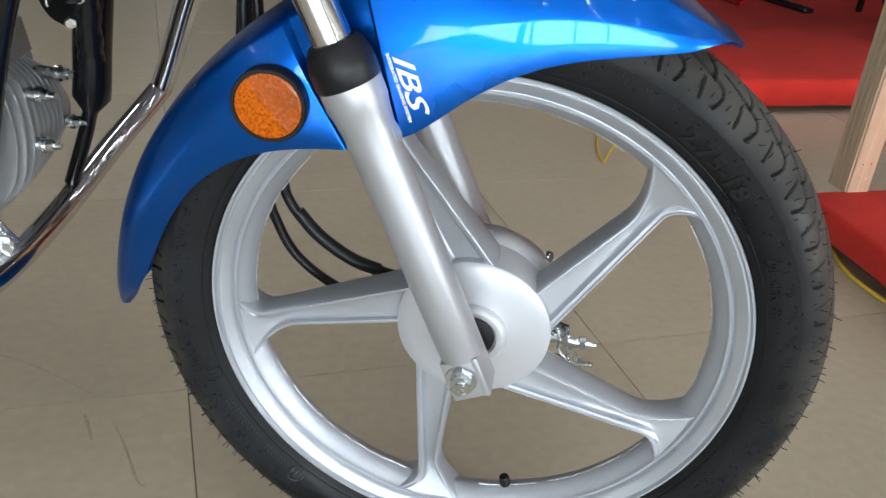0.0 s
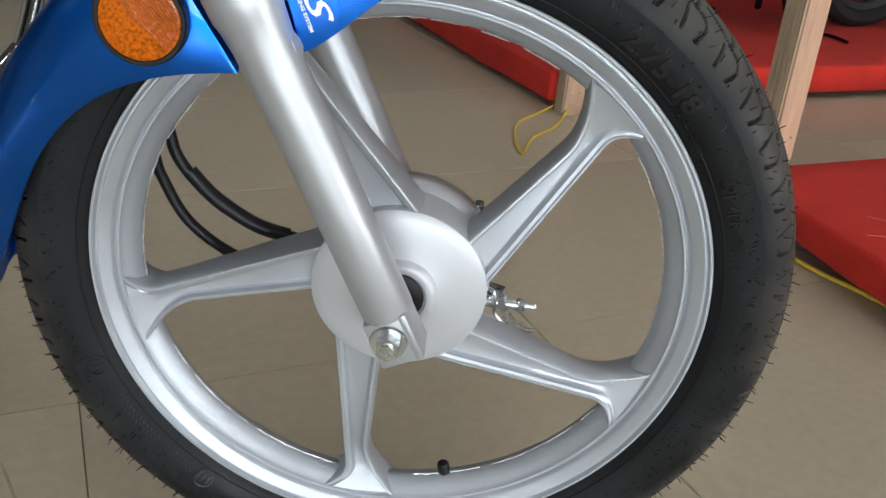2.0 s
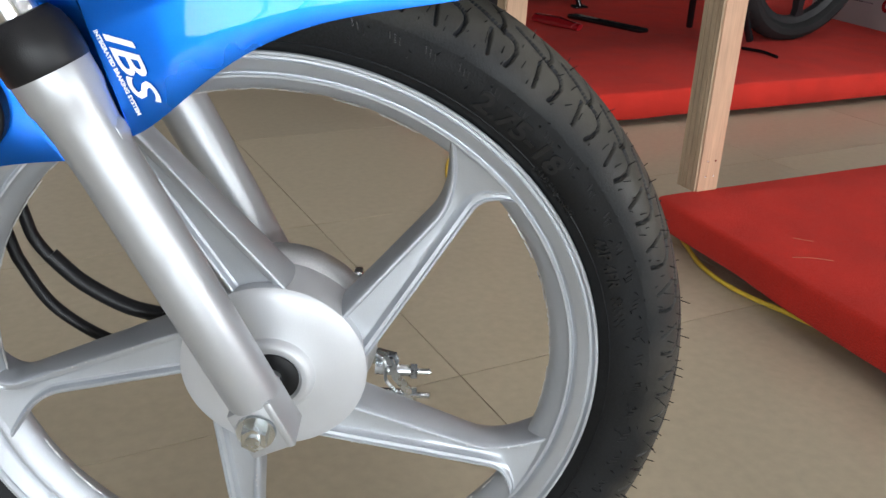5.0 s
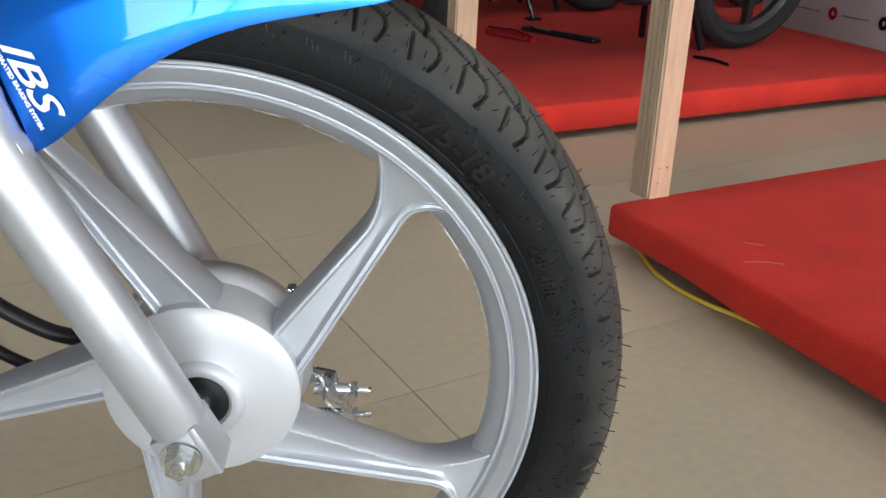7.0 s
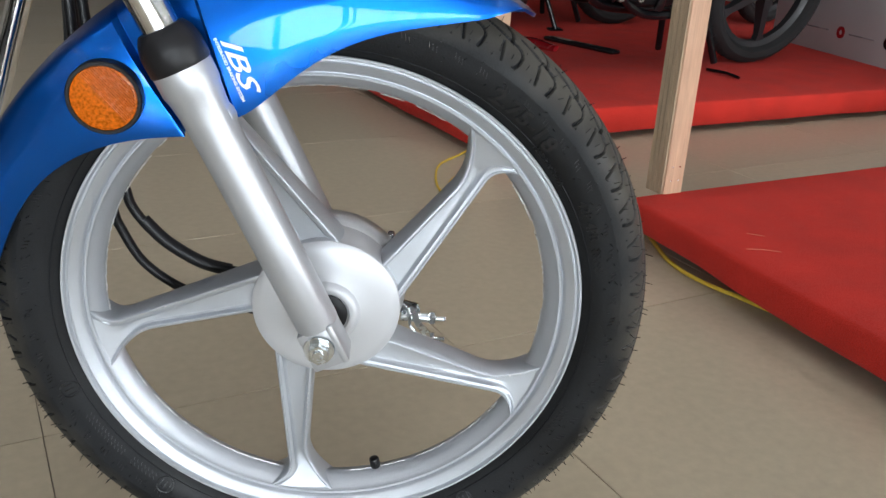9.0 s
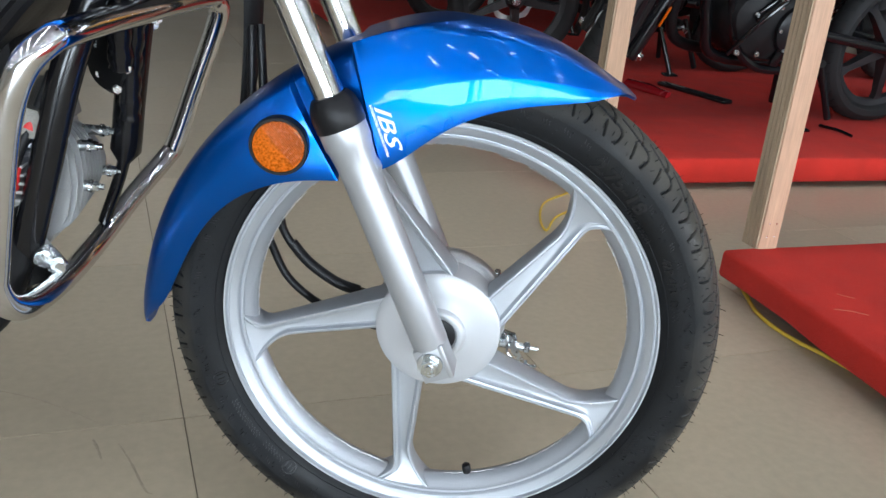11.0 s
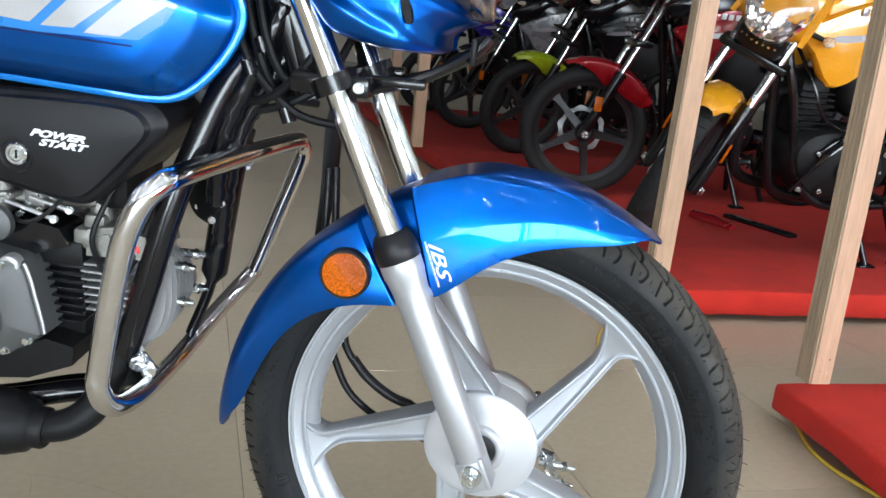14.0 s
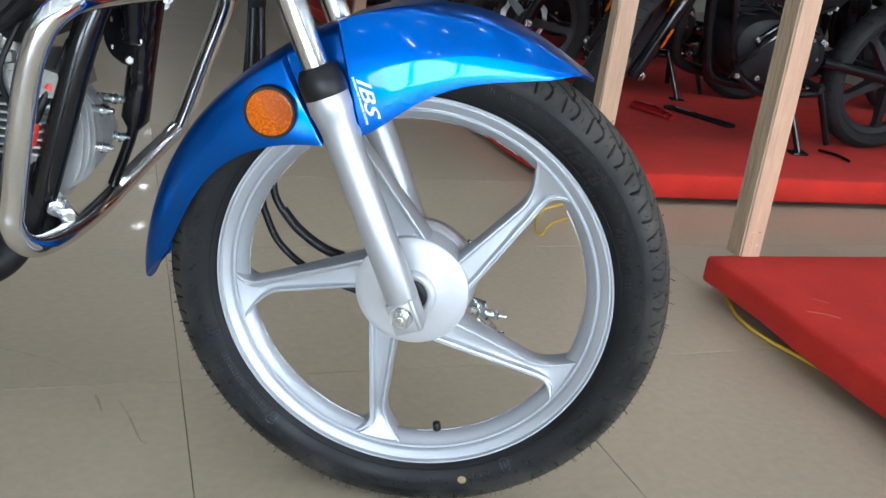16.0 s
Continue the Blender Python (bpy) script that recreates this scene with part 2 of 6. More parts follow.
def box(bm, lo, hi, bevel=0.0, m=None, segments=2):
    lo, hi = Vector(lo), Vector(hi)
    made = bmesh.ops.create_cube(bm, size=1, matrix=Matrix.Translation((lo + hi) / 2) @ Matrix.Diagonal((*(hi - lo), 1)))["verts"]
    if bevel:
        edges = {e for v in made for e in v.link_edges}
        got = bmesh.ops.bevel(bm, geom=list(edges), offset=bevel, segments=segments, profile=0.5, affect="EDGES")
        made = list({v for f in got["faces"] for v in f.verts} | {v for v in made if v.is_valid})
    if m:
        bmesh.ops.transform(bm, matrix=m, verts=made)
    return bm


def pillow(bm, outline, steps, y0, y1=None):
    """A shell from a side outline of (x, z): rings drawn in towards the middle, each (share, y); closed by the far side at y1."""
    c = Vector((sum(p[0] for p in outline) / len(outline), sum(p[1] for p in outline) / len(outline)))
    far = y1 if y1 is not None else -y0
    rings = [[bm.verts.new((c.x + (p[0] - c.x) * s, y, c.y + (p[1] - c.y) * s)) for p in outline] for s, y in ([(1.0, far), (1.0, y0)] + steps)]
    skin(bm, rings)
    return bm


def slab(bm, outline, y0, y1):
    """A flat plate with the outline (x, z) between two places on y."""
    rings = [[bm.verts.new((x, y, z)) for x, z in outline] for y in (y0, y1)]
    skin(bm, rings)
    return bm


def hexbolt(bm, m, r=0.008, h=0.006, washer=0.0):
    """A hexagon head along local +z, on a washer."""
    made = bmesh.ops.create_cone(bm, segments=6, radius1=r, radius2=r * 0.97, depth=h, cap_ends=True, matrix=m @ Matrix.Translation((0, 0, h / 2 + 0.0015)))
    if washer:
        bmesh.ops.create_cone(bm, segments=24, radius1=washer, radius2=washer * 0.94, depth=0.003, cap_ends=True, matrix=m)
    return made


def writing(text, size, depth=0.0004, shear=0.0, bold=0.0):
    """A mesh of letters in the x-z plane, facing -y, from the corner at the lower left."""
    cu = bpy.data.curves.new("letters", "FONT")
    cu.body, cu.size, cu.extrude, cu.shear, cu.offset = text, size, depth, shear, bold
    cu.resolution_u = 3
    ob = bpy.data.objects.new("letters", cu)
    scene.collection.objects.link(ob)
    bpy.context.view_layer.update()
    me = bpy.data.meshes.new_from_object(ob.evaluated_get(bpy.context.evaluated_depsgraph_get()))
    bpy.data.objects.remove(ob)
    bm = bmesh.new()
    bm.from_mesh(me)
    bpy.data.meshes.remove(me)
    bmesh.ops.transform(bm, matrix=Matrix.Rotation(radians(90), 4, "X"), verts=bm.verts)
    return bm


def facing(x, y, z, axis):
    """A place whose local z points along axis."""
    return Matrix.Translation((x, y, z)) @ Vector(axis).to_track_quat("Z", "Y").to_matrix().to_4x4()

# ---- the showroom ----
GRID = Matrix.Translation((-0.371, 0.197, 0)) @ Matrix.Rotation(radians(26.8), 4, "Z")
X0, X1, Y0, Y1, HIGH = -11.5, 8.5, -8.0, 17.5, 3.1


def structure(name, bm, material, label, m=None):
    return tagged(part(name, bm, material, None, "", m), label, "", "", "structure")


floor = structure("floor", box(bmesh.new(), (X0, Y0, -0.1), (X1, Y1, -0.0028)), GROUT, "grout bed under glossy beige floor tiles")
ceiling = structure("ceiling", box(bmesh.new(), (X0, Y0, HIGH), (X1, Y1, HIGH + 0.1)), CEIL, "grey painted ceiling with round downlights")
structure("wall_north", box(bmesh.new(), (X0 - 0.15, Y1, -0.1), (X1 + 0.15, Y1 + 0.15, HIGH + 0.1)), PLASTER, "cream plastered back wall")
structure("wall_east", box(bmesh.new(), (X1, Y0, -0.1), (X1 + 0.15, Y1, HIGH + 0.1)), PLASTER, "cream plastered side wall")
structure("wall_west", box(bmesh.new(), (X0 - 0.15, Y0, -0.1), (X0, Y1, HIGH + 0.1)), PLASTER, "cream plastered side wall")
# unseen wall; the openings end low to block sky from the reflections
bm = bmesh.new()
for lo, hi in (((X0, 0), (-3.2, HIGH)), ((7.0, 0), (X1, HIGH)), ((-3.2, 1.8), (7.0, HIGH)), ((-3.2, 0), (7.0, 0.12)), ((0.15, 0.12), (0.3, 1.8)), ((3.5, 0.12), (3.65, 1.8))):
    box(bm, (lo[0], Y0 - 0.15, lo[1]), (hi[0], Y0, hi[1]))
structure("wall_south", bm, PLASTER, "unseen shopfront wall, its wide openings kept low against the sky")



# unseen dark frames added before the area lamps, to stripe their reflections
def lamp_frame(name, m, wide, low, high, bays):
    """Stiles and rails across an area lamp's face, its own x along the lamp."""
    th = structure(name, box(bmesh.new(), (-wide / 2, -0.03, low - 0.06), (wide / 2, 0.03, low)), FRAME_METAL, "unseen dark metal frame added to stripe the lamp's reflection", m)
    for k in range(bays + 1):
        x = -wide / 2 + wide * k / bays
        bm = box(bmesh.new(), (x - 0.035, -0.03, low), (x + 0.035, 0.03, high), 0.004)
        part("stile", bm, FRAME_METAL, th, "", m)
    bm = box(bmesh.new(), (-wide / 2, -0.029, high), (wide / 2, 0.029, high + 0.06), 0.004)
    part("rail", bm, FRAME_METAL, th, "", m)
    return th


lamp_frame("shopfront_lamp_frame", Matrix.Translation((2.2, -7.80, 0)), 8.2, 0.28, 1.64, 7)
# stands before the fill lamp; the wall behind is solid
lamp_frame("side_lamp_frame", Matrix.Translation((8.20, -2.4, 0)) @ Matrix.Rotation(radians(90), 4, "Z"), 7.2, 0.22, 1.78, 6)


def downlight():
    th = empty("downlight", "round recessed ceiling downlight, switched on", "downlight", "ceiling downlights")
    part("bezel", revolve(bmesh.new(), [(0.085, 0.0), (0.085, -0.006), (0.070, -0.008), (0.068, -0.002), (0.068, 0.0)], 28, True, m=Matrix.Rotation(radians(90), 4, "X")), CEIL, th, "", Matrix.Identity(4))
    part("lens", revolve(bmesh.new(), [(0.067, -0.003), (0.001, -0.004)], 28, m=Matrix.Rotation(radians(90), 4, "X")), DOWNLIGHT, th, "glowing white lens", Matrix.Identity(4))
    return th


# the lights stand in rows along the tiles; none hang over the middle of the aisle
along, beside = Vector((-0.713, 1.577, 0)), Vector((0.911, 0.412, 0)) * 1.45
first, placed = downlight(), 0
for i in range(-6, 13):
    for j in [k / 2 for k in range(-28, -9)] + list(range(-4, 6)):
        p = Vector((-4.71, 8.94, HIGH - 0.004)) + along * j + beside * i
        if not (X0 + 0.3 < p.x < X1 - 0.3 and Y0 + 0.3 < p.y < Y1 - 0.3):
            continue
        if -5 < j < 0 or (j >= 0 and -2 < i and not (i == 0 and j < 4) and (i, j) != (1, 1)):
            continue
        if placed == 0:
            first.matrix_basis = Matrix.Translation(p)
        else:
            copy_thing(first, Matrix.Translation(p))
        placed += 1
# ---- the blue motorcycle: front wheel ----
bike = empty("motorcycle", "blue commuter motorcycle with silver alloy front wheel, standing on tiles", "motorcycle")
TYRE_R = 0.3005


def tyre_section(k):
    """Half widths and radii from bead to crown."""
    return [(0.0240, 0.2345), (0.0285, 0.2385), (0.0330, 0.2440), (0.0368, 0.2530), (0.0385, 0.2610), (0.0387, 0.2665)][k]


# grooves of one repeat: lines of (share of the pitch, share of the half width)
GROOVES = [[(0.0, 0.36), (-0.35, 0.48), (-0.74, 0.60), (-0.95, 0.635), (-1.08, 0.69), (-1.15, 0.78), (-1.13, 0.88), (-1.08, 0.94)], [(-0.52, 0.06), (-0.62, 0.20), (-0.74, 0.36), (-0.79, 0.50), (-0.74, 0.60)], [(-0.60, 0.70), (-0.70, 0.94)]]


def arc(u):
    """Length over the tread from the crown to a share of the half width."""
    return 0.0555 * math.asin(min(1.0, u)) / (math.pi / 2)


def groove_depth(f, u, pitch, half):
    best = 1.0
    for line in GROOVES:
        for (f0, u0), (f1, u1) in zip(line, line[1:]):
            for shift in (0, 1, 2):
                a, b, p = Vector(((f0 + shift) * pitch, arc(u0))), Vector(((f1 + shift) * pitch, arc(u1))), Vector((f * pitch, arc(u)))
                e = b - a
                t = max(0.0, min(1.0, (p - a).dot(e) / e.length_squared))
                best = min(best, (p - a - e * t).length)
    return max(0.0, min(1.0, (0.0014 - best) / 0.0006))


def make_tyre():
    repeats, fine, half, across = 50, 56, 0.0393, 124
    n = repeats * fine
    bead = [tyre_section(k) for k in range(6)]
    line = [(y, r, None) for y, r in bead]
    shoulder = 0.2690
    for i in range(across + 1):
        s = math.sin(math.pi / 2 * (1 - 2 * i / across))
        line.append((s * half, shoulder + (TYRE_R - shoulder) * math.sqrt(max(0.0, 1 - s * s)), s))
    line += [(-y, r, None) for y, r in reversed(bead)]
    pitch = 2 * math.pi * TYRE_R / repeats
    table = [[0.0 if s is None else groove_depth(((k / fine) + (0.5 if s > 0 else 0.0)) % 1.0, abs(s), pitch, half * 1.2) * (abs(s) < 0.97) for y, r, s in line] for k in range(fine)]
    verts, faces, kinds = [], [], []
    m = len(line)
    for k in range(n):
        a = 2 * math.pi * k / n
        for i, (y, r, s) in enumerate(line):
            r -= 0.0045 * table[k % fine][i]
            verts.append((r * math.cos(a), y, r * math.sin(a)))
    for k in range(n):
        a, b = k * m, ((k + 1) % n) * m
        for i in range(m - 1):
            faces.append((a + i, a + i + 1, b + i + 1, b + i))
            s = line[i][2]
            g = max(table[k % fine][i], table[k % fine][i + 1])
            kinds.append(1 if s is None or g < 0.3 else 0)
    # the weight flattens the tread where it stands on the tiles
    down = STEER.inverted()
    for k, v in enumerate(verts):
        w = STEER @ Vector(v)
        if w.z < 0.0006:
            w.z = 0.0006
            verts[k] = tuple(down @ w)
    me = bpy.data.meshes.new("tyre")
    me.from_pydata(verts, [], faces)
    me.materials.append(RUBBER), me.materials.append(TREAD)
    me.polygons.foreach_set("material_index", kinds)
    me.polygons.foreach_set("use_smooth", [True] * len(faces))
    ob = new("tyre", me)
    ob.parent, ob.matrix_basis = bike, STEER
    return tagged(ob, "black ribbed tyre with curling tread grooves and moulding hairs")


tyre = make_tyre()
rng = random.Random(4)
bm = bmesh.new()
for sign in (-1, 1):
    for y, r, count, off in ((0.0375, 0.2545, 42, 0.0), (0.0392, 0.2645, 84, 0.3), (0.0375, 0.2785, 92, 0.7), (0.0345, 0.2835, 138, 0.2), (0.026, 0.2922, 138, 0.5), (0.012, 0.2988, 60, 0.1), (0.0388, 0.2590, 61, 0.6), (0.0392, 0.2695, 47, 0.15)):
        for k in range(count):
            a = 2 * math.pi * (k + off + rng.uniform(-0.12, 0.12)) / count
            out = Vector((math.cos(a), 0, math.sin(a)))
            lean = 0.75 if r > 0.273 else 0.25
            way = (out * lean + Vector((0, -sign * -1 * (1.1 - lean), 0)) + Vector((rng.uniform(-0.4, 0.4), rng.uniform(-0.3, 0.3), rng.uniform(-0.4, 0.4)))).normalized()
            p = out * r + Vector((0, sign * y, 0))
            tube(bm, [p - way * 0.001, p + way * (rng.uniform(0.002, 0.0075) if r > 0.281 else rng.uniform(0.0015, 0.004))], [0.00048, 0.0003], 4)
part("moulding_hairs", bm, RUBBER, tyre, "thin rubber moulding hairs", STEER, kind="stuff")
# bead ring line moulded round the sidewall
bm = bmesh.new()
for sign in (-1, 1):
    tube(bm, [Vector((0.2432 * math.cos(2 * math.pi * k / 160), sign * 0.0327, 0.2432 * math.sin(2 * math.pi * k / 160))) for k in range(160)], 0.0006, 5, True)
part("bead_line", bm, RUBBER, tyre, "", STEER)


SIDE = [tyre_section(k) for k in range(6)]


def sidewall_text(text, angle, radius, size, y, shear=0.0, bold=0.0, gap=1.0):
    """Letters bent along the sidewall, reading clockwise, their feet towards the axle."""
    bm = writing(text, size, 0.0013, shear, bold)
    for v in bm.verts:
        r = radius + v.co.z
        a = radians(angle) - v.co.x * gap / radius
        v.co = Vector((r * math.cos(a), v.co.y - float(np.interp(r, [q for p, q in SIDE], [p for p, q in SIDE])), r * math.sin(a)))
    return part("sidewall_lettering", bm, LETTER_RUBBER, tyre, "raised black lettering", STEER)


sidewall_text("2.75-18", 57.5, 0.2475, 0.0190, -0.0385, 0.0, 0.0005, 1.22)
sidewall_text("42P 4PR", 28.6, 0.2480, 0.0115, -0.0388, 0.0, 0.0002, 1.02)
sidewall_text("MADE IN INDIA", 43.7, 0.2410, 0.0062, -0.0350)
sidewall_text("NYLON", -61, 0.2520, 0.008, -0.0380)


def on_side(angle, r, lift=0.0):
    """A point of the near sidewall, by its angle round the axle and its radius."""
    a = radians(angle)
    return Vector((r * math.cos(a), -float(np.interp(r, [q for p, q in SIDE], [p for p, q in SIDE])) - lift, r * math.sin(a)))


# moulded rings, plain bars for the small print, and short ribs near the shoulder
for angle in (199.8, 231.2, 304.0):
    ring = [on_side(angle + math.degrees(0.0080 / 0.2520) * math.cos(q), 0.2520 + 0.0080 * math.sin(q), 0.0002) for q in (2 * math.pi * k / 28 for k in range(28))]
    part("moulded_ring", tube(bmesh.new(), ring, 0.0006, 5, True), LETTER_RUBBER, tyre, "", STEER)
    for k in range(3):
        bar = [on_side(angle + 1.1 * (k - 1), 0.2520 + 0.0008 * q, 0.0002) for q in (-5, -2, 2, 5)]
        part("moulded_bar", tube(bmesh.new(), bar, 0.0006, 4), LETTER_RUBBER, tyre, "", STEER)
for start, count in ((207.0, 12), (221.5, 7), (330.0, 8), (12.0, 6)):
    for k in range(count):
        for r in (0.2475, 0.2515):
            a = start + 1.05 * k
            part("moulded_bar", tube(bmesh.new(), [on_side(a, r, 0.0001), on_side(a + 0.25, r + 0.0016, 0.0002), on_side(a + 0.5, r + 0.0024, 0.0001)], 0.0005, 4), LETTER_RUBBER, tyre, "", STEER)
bm = bmesh.new()
for k in range(72):
    a = 5.0 * k
    for u in range(3):
        tube(bm, [on_side(a + 0.75 * u, 0.2595 + 0.0010 * u, 0.0002), on_side(a + 0.75 * u + 0.35, 0.2640 + 0.0010 * u, 0.0002)], 0.0005, 4)
part("shoulder_ribs", bm, LETTER_RUBBER, tyre, "short moulded ribs", STEER, kind="stuff")
bm = bmesh.new()
revolve(bm, [(0.0055, 0.0), (0.0055, -0.0006), (0.0001, -0.0008)], 20, m=Matrix.Rotation(radians(69.3), 4, "Y") @ Matrix.Translation((0.2566, -0.0389, 0)))
part("paint_dot", bm, mat("yellow_paint_dot", (0.24, 0.19, 0.10), 0.8), tyre, "small dull yellow paint dot", STEER)

# rim, turned from one profile
half_rim = [(0.2050, 0.0000), (0.2052, 0.0022), (0.2062, 0.0050), (0.2082, 0.0085), (0.2108, 0.0120), (0.2142, 0.0152), (0.2158, 0.0172), (0.2166, 0.0188), (0.2182, 0.0190), (0.2189, 0.0178), (0.2200, 0.0176), (0.2208, 0.0190), (0.2216, 0.0212), (0.2228, 0.0222), (0.2284, 0.0256), (0.2298, 0.0264), (0.2306, 0.0252), (0.2322, 0.0252), (0.2330, 0.0270), (0.2338, 0.0286), (0.2356, 0.0288), (0.2362, 0.0276), (0.2354, 0.0258), (0.2338, 0.0238), (0.2258, 0.0210)]
profile = [(r, -y) for r, y in half_rim] + [(r, y) for r, y in reversed(half_rim[1:])]
wheel = part("front_wheel", revolve(bmesh.new(), profile, 160, True), WHEEL_PAINT, bike, "silver painted five-spoke alloy wheel", STEER, sharp=50)


seams = []


def spoke(turn):
    """One swept spoke: a sunken web between two ridges, flaring into the rim on one side."""
    bm = bmesh.new()
    rings = []
    for i in range(37):
        along = 0.050 + 0.1665 * (1 - (1 - i / 36) ** 1.35)
        low = -0.0395 + 0.271 * (along - 0.056) - 0.010 * max(0.0, (along - 0.190) / 0.018) ** 2
        high = 0.0 + 0.118 * (along - 0.075) + 0.0235 * max(0.0, (along - 0.163) / 0.042) ** 2.1
        u = (along - 0.060) / 0.150
        h = 0.0195 - 0.0065 * max(0.0, min(1.0, u)) + 0.0058 * max(0.0, (along - 0.186) / 0.0305) ** 1.4
        deep = h - 0.0072 + 0.0060 * max(0.0, (u - 0.80) / 0.24)
        sec = [(low - 0.0012, -h * 0.25), (low - 0.0002, -h * 0.78), (low + 0.0008, -h + 0.0006), (low + 0.0016, -h), (low + 0.0026, -h), (low + 0.0034, -h + 0.0016), (low + 0.0062, -h + 0.0022),
               (low + 0.0076, -deep - 0.0014), (low + 0.0092, -deep), ((low + high) / 2, -deep + 0.0006), (high - 0.0062, -deep), (high - 0.0046, -deep - 0.0014),
               (high - 0.0036, -h + 0.0010), (high - 0.0026, -h + 0.0004), (high - 0.0012, -h + 0.0006), (high - 0.0002, -h + 0.0016), (high + 0.0008, -h * 0.7), (high + 0.0016, -h * 0.25)]
        sec += [(s, -y) for s, y in reversed(sec)]
        rings.append([bm.verts.new((along, y, across)) for across, y in sec])
    skin(bm, rings)
    bmesh.ops.transform(bm, matrix=Matrix.Rotation(-radians(turn), 4, "Y"), verts=bm.verts)
    for k in (3, 13):
        seams.append([ring[k].co.copy() for ring in rings[5:33]])
    return part("spoke", bm, WHEEL_PAINT, wheel, "", STEER, sharp=32)


for k in range(5):
    spoke(43.2 + 72 * k)
# thin rough flash left along the casting's seams
rng = random.Random(12)
bm = bmesh.new()
for k in range(5):
    at, stop = 43.2 + 72 * k + 17, 43.2 + 72 * k + 66
    while at < stop:
        run = rng.uniform(3, 14)
        n = max(4, int(run / 0.7))
        low = rng.uniform(0.0, 0.0007)
        pts = [Vector(((0.2050 - low - rng.uniform(0, 0.0007)) * math.cos(radians(at + run * i / n)), -0.0008 - rng.uniform(0, 0.0010), (0.2050 - low - rng.uniform(0, 0.0007)) * math.sin(radians(at + run * i / n)))) for i in range(n + 1)]
        tube(bm, pts, [0.0003] + [rng.uniform(0.0003, 0.0007) for i in range(n - 1)] + [0.0003], 5)
        at += run + rng.choice((0.4, 0.6, 3.0))
for line in seams:
    for i in range(len(line) - 1):
        if rng.random() < 0.22:
            p, q = line[i], line[i + 1]
            off = Vector((rng.uniform(-0.0003, 0.0003), -0.0002, rng.uniform(-0.0003, 0.0003)))
            share = rng.uniform(0.15, 0.45)
            tube(bm, [p + off, p.lerp(q, share / 2) + off, p.lerp(q, share) + off], [0.0002, rng.uniform(0.0005, 0.0009), 0.0002], 5)
part("casting_flash", bm, BARE_ALLOY, wheel, "thin rough flash along the casting seams", STEER, kind="stuff")
part("hub_cover", revolve(bmesh.new(), [(0.0670, 0.030), (0.0683, -0.0175), (0.0679, -0.0202), (0.0655, -0.0222), (0.0590, -0.0240), (0.0460, -0.0262), (0.0330, -0.0274), (0.0312, -0.0280), (0.0296, -0.0312), (0.0272, -0.0336), (0.0250, -0.0340), (0.0222, -0.0336), (0.0206, -0.0316), (0.0001, -0.0316)], 72), HUB_PAINT, wheel, "domed silver hub cover", STEER)
part("bearing_seal", revolve(bmesh.new(), [(0.0204, -0.0314), (0.0199, -0.0326), (0.0150, -0.0348), (0.0120, -0.0348), (0.0001, -0.0344)], 40), BLACK_PLASTIC, wheel, "black rubber bearing seal", STEER)
part("axle_spacer", rod(bmesh.new(), (0, -0.034, 0), (0, -0.062, 0), 0.0092), ZINC, wheel, "", STEER)
part("brake_drum", revolve(bmesh.new(), [(0.060, 0.015), (0.0715, 0.022), (0.0738, 0.027), (0.0738, 0.040), (0.0722, 0.043), (0.0690, 0.045), (0.0640, 0.052), (0.0400, 0.058), (0.0001, 0.060)], 72), CAST, bike, "cast aluminium front brake drum plate", STEER)
bm = bmesh.new()
rod(bm, (0.0515, 0.0, -0.2080), (0.0475, 0.0, -0.1900), 0.0040, 0.0034)
valve = part("valve_stem", bm, ZINC, wheel, "", STEER)
bm = bmesh.new()
tube(bm, [(0.0494, 0, -0.1985), (0.0490, 0, -0.1970), (0.0474, 0, -0.1895), (0.0471, 0, -0.1880), (0.0470, 0, -0.1874)], [0.0050, 0.0054, 0.0052, 0.0046, 0.0030], 14)
part("valve_cap", bm, BLACK_PLASTIC, wheel, "small black valve cap", STEER)
bm = bmesh.new()
rod(bm, (0.0512, 0, -0.2062), (0.0502, 0, -0.2018), 0.0082, 0.0066)
part("valve_nut", bm, ZINC, wheel, "", STEER)

# ---- the blue motorcycle: fork and mudguard ----


def on_fork(z, side, out=0.0):
    """A point on a fork leg's axis, by its height over the axle."""
    return Vector((0.0042 - 0.4600 * z, side * 0.078, z))




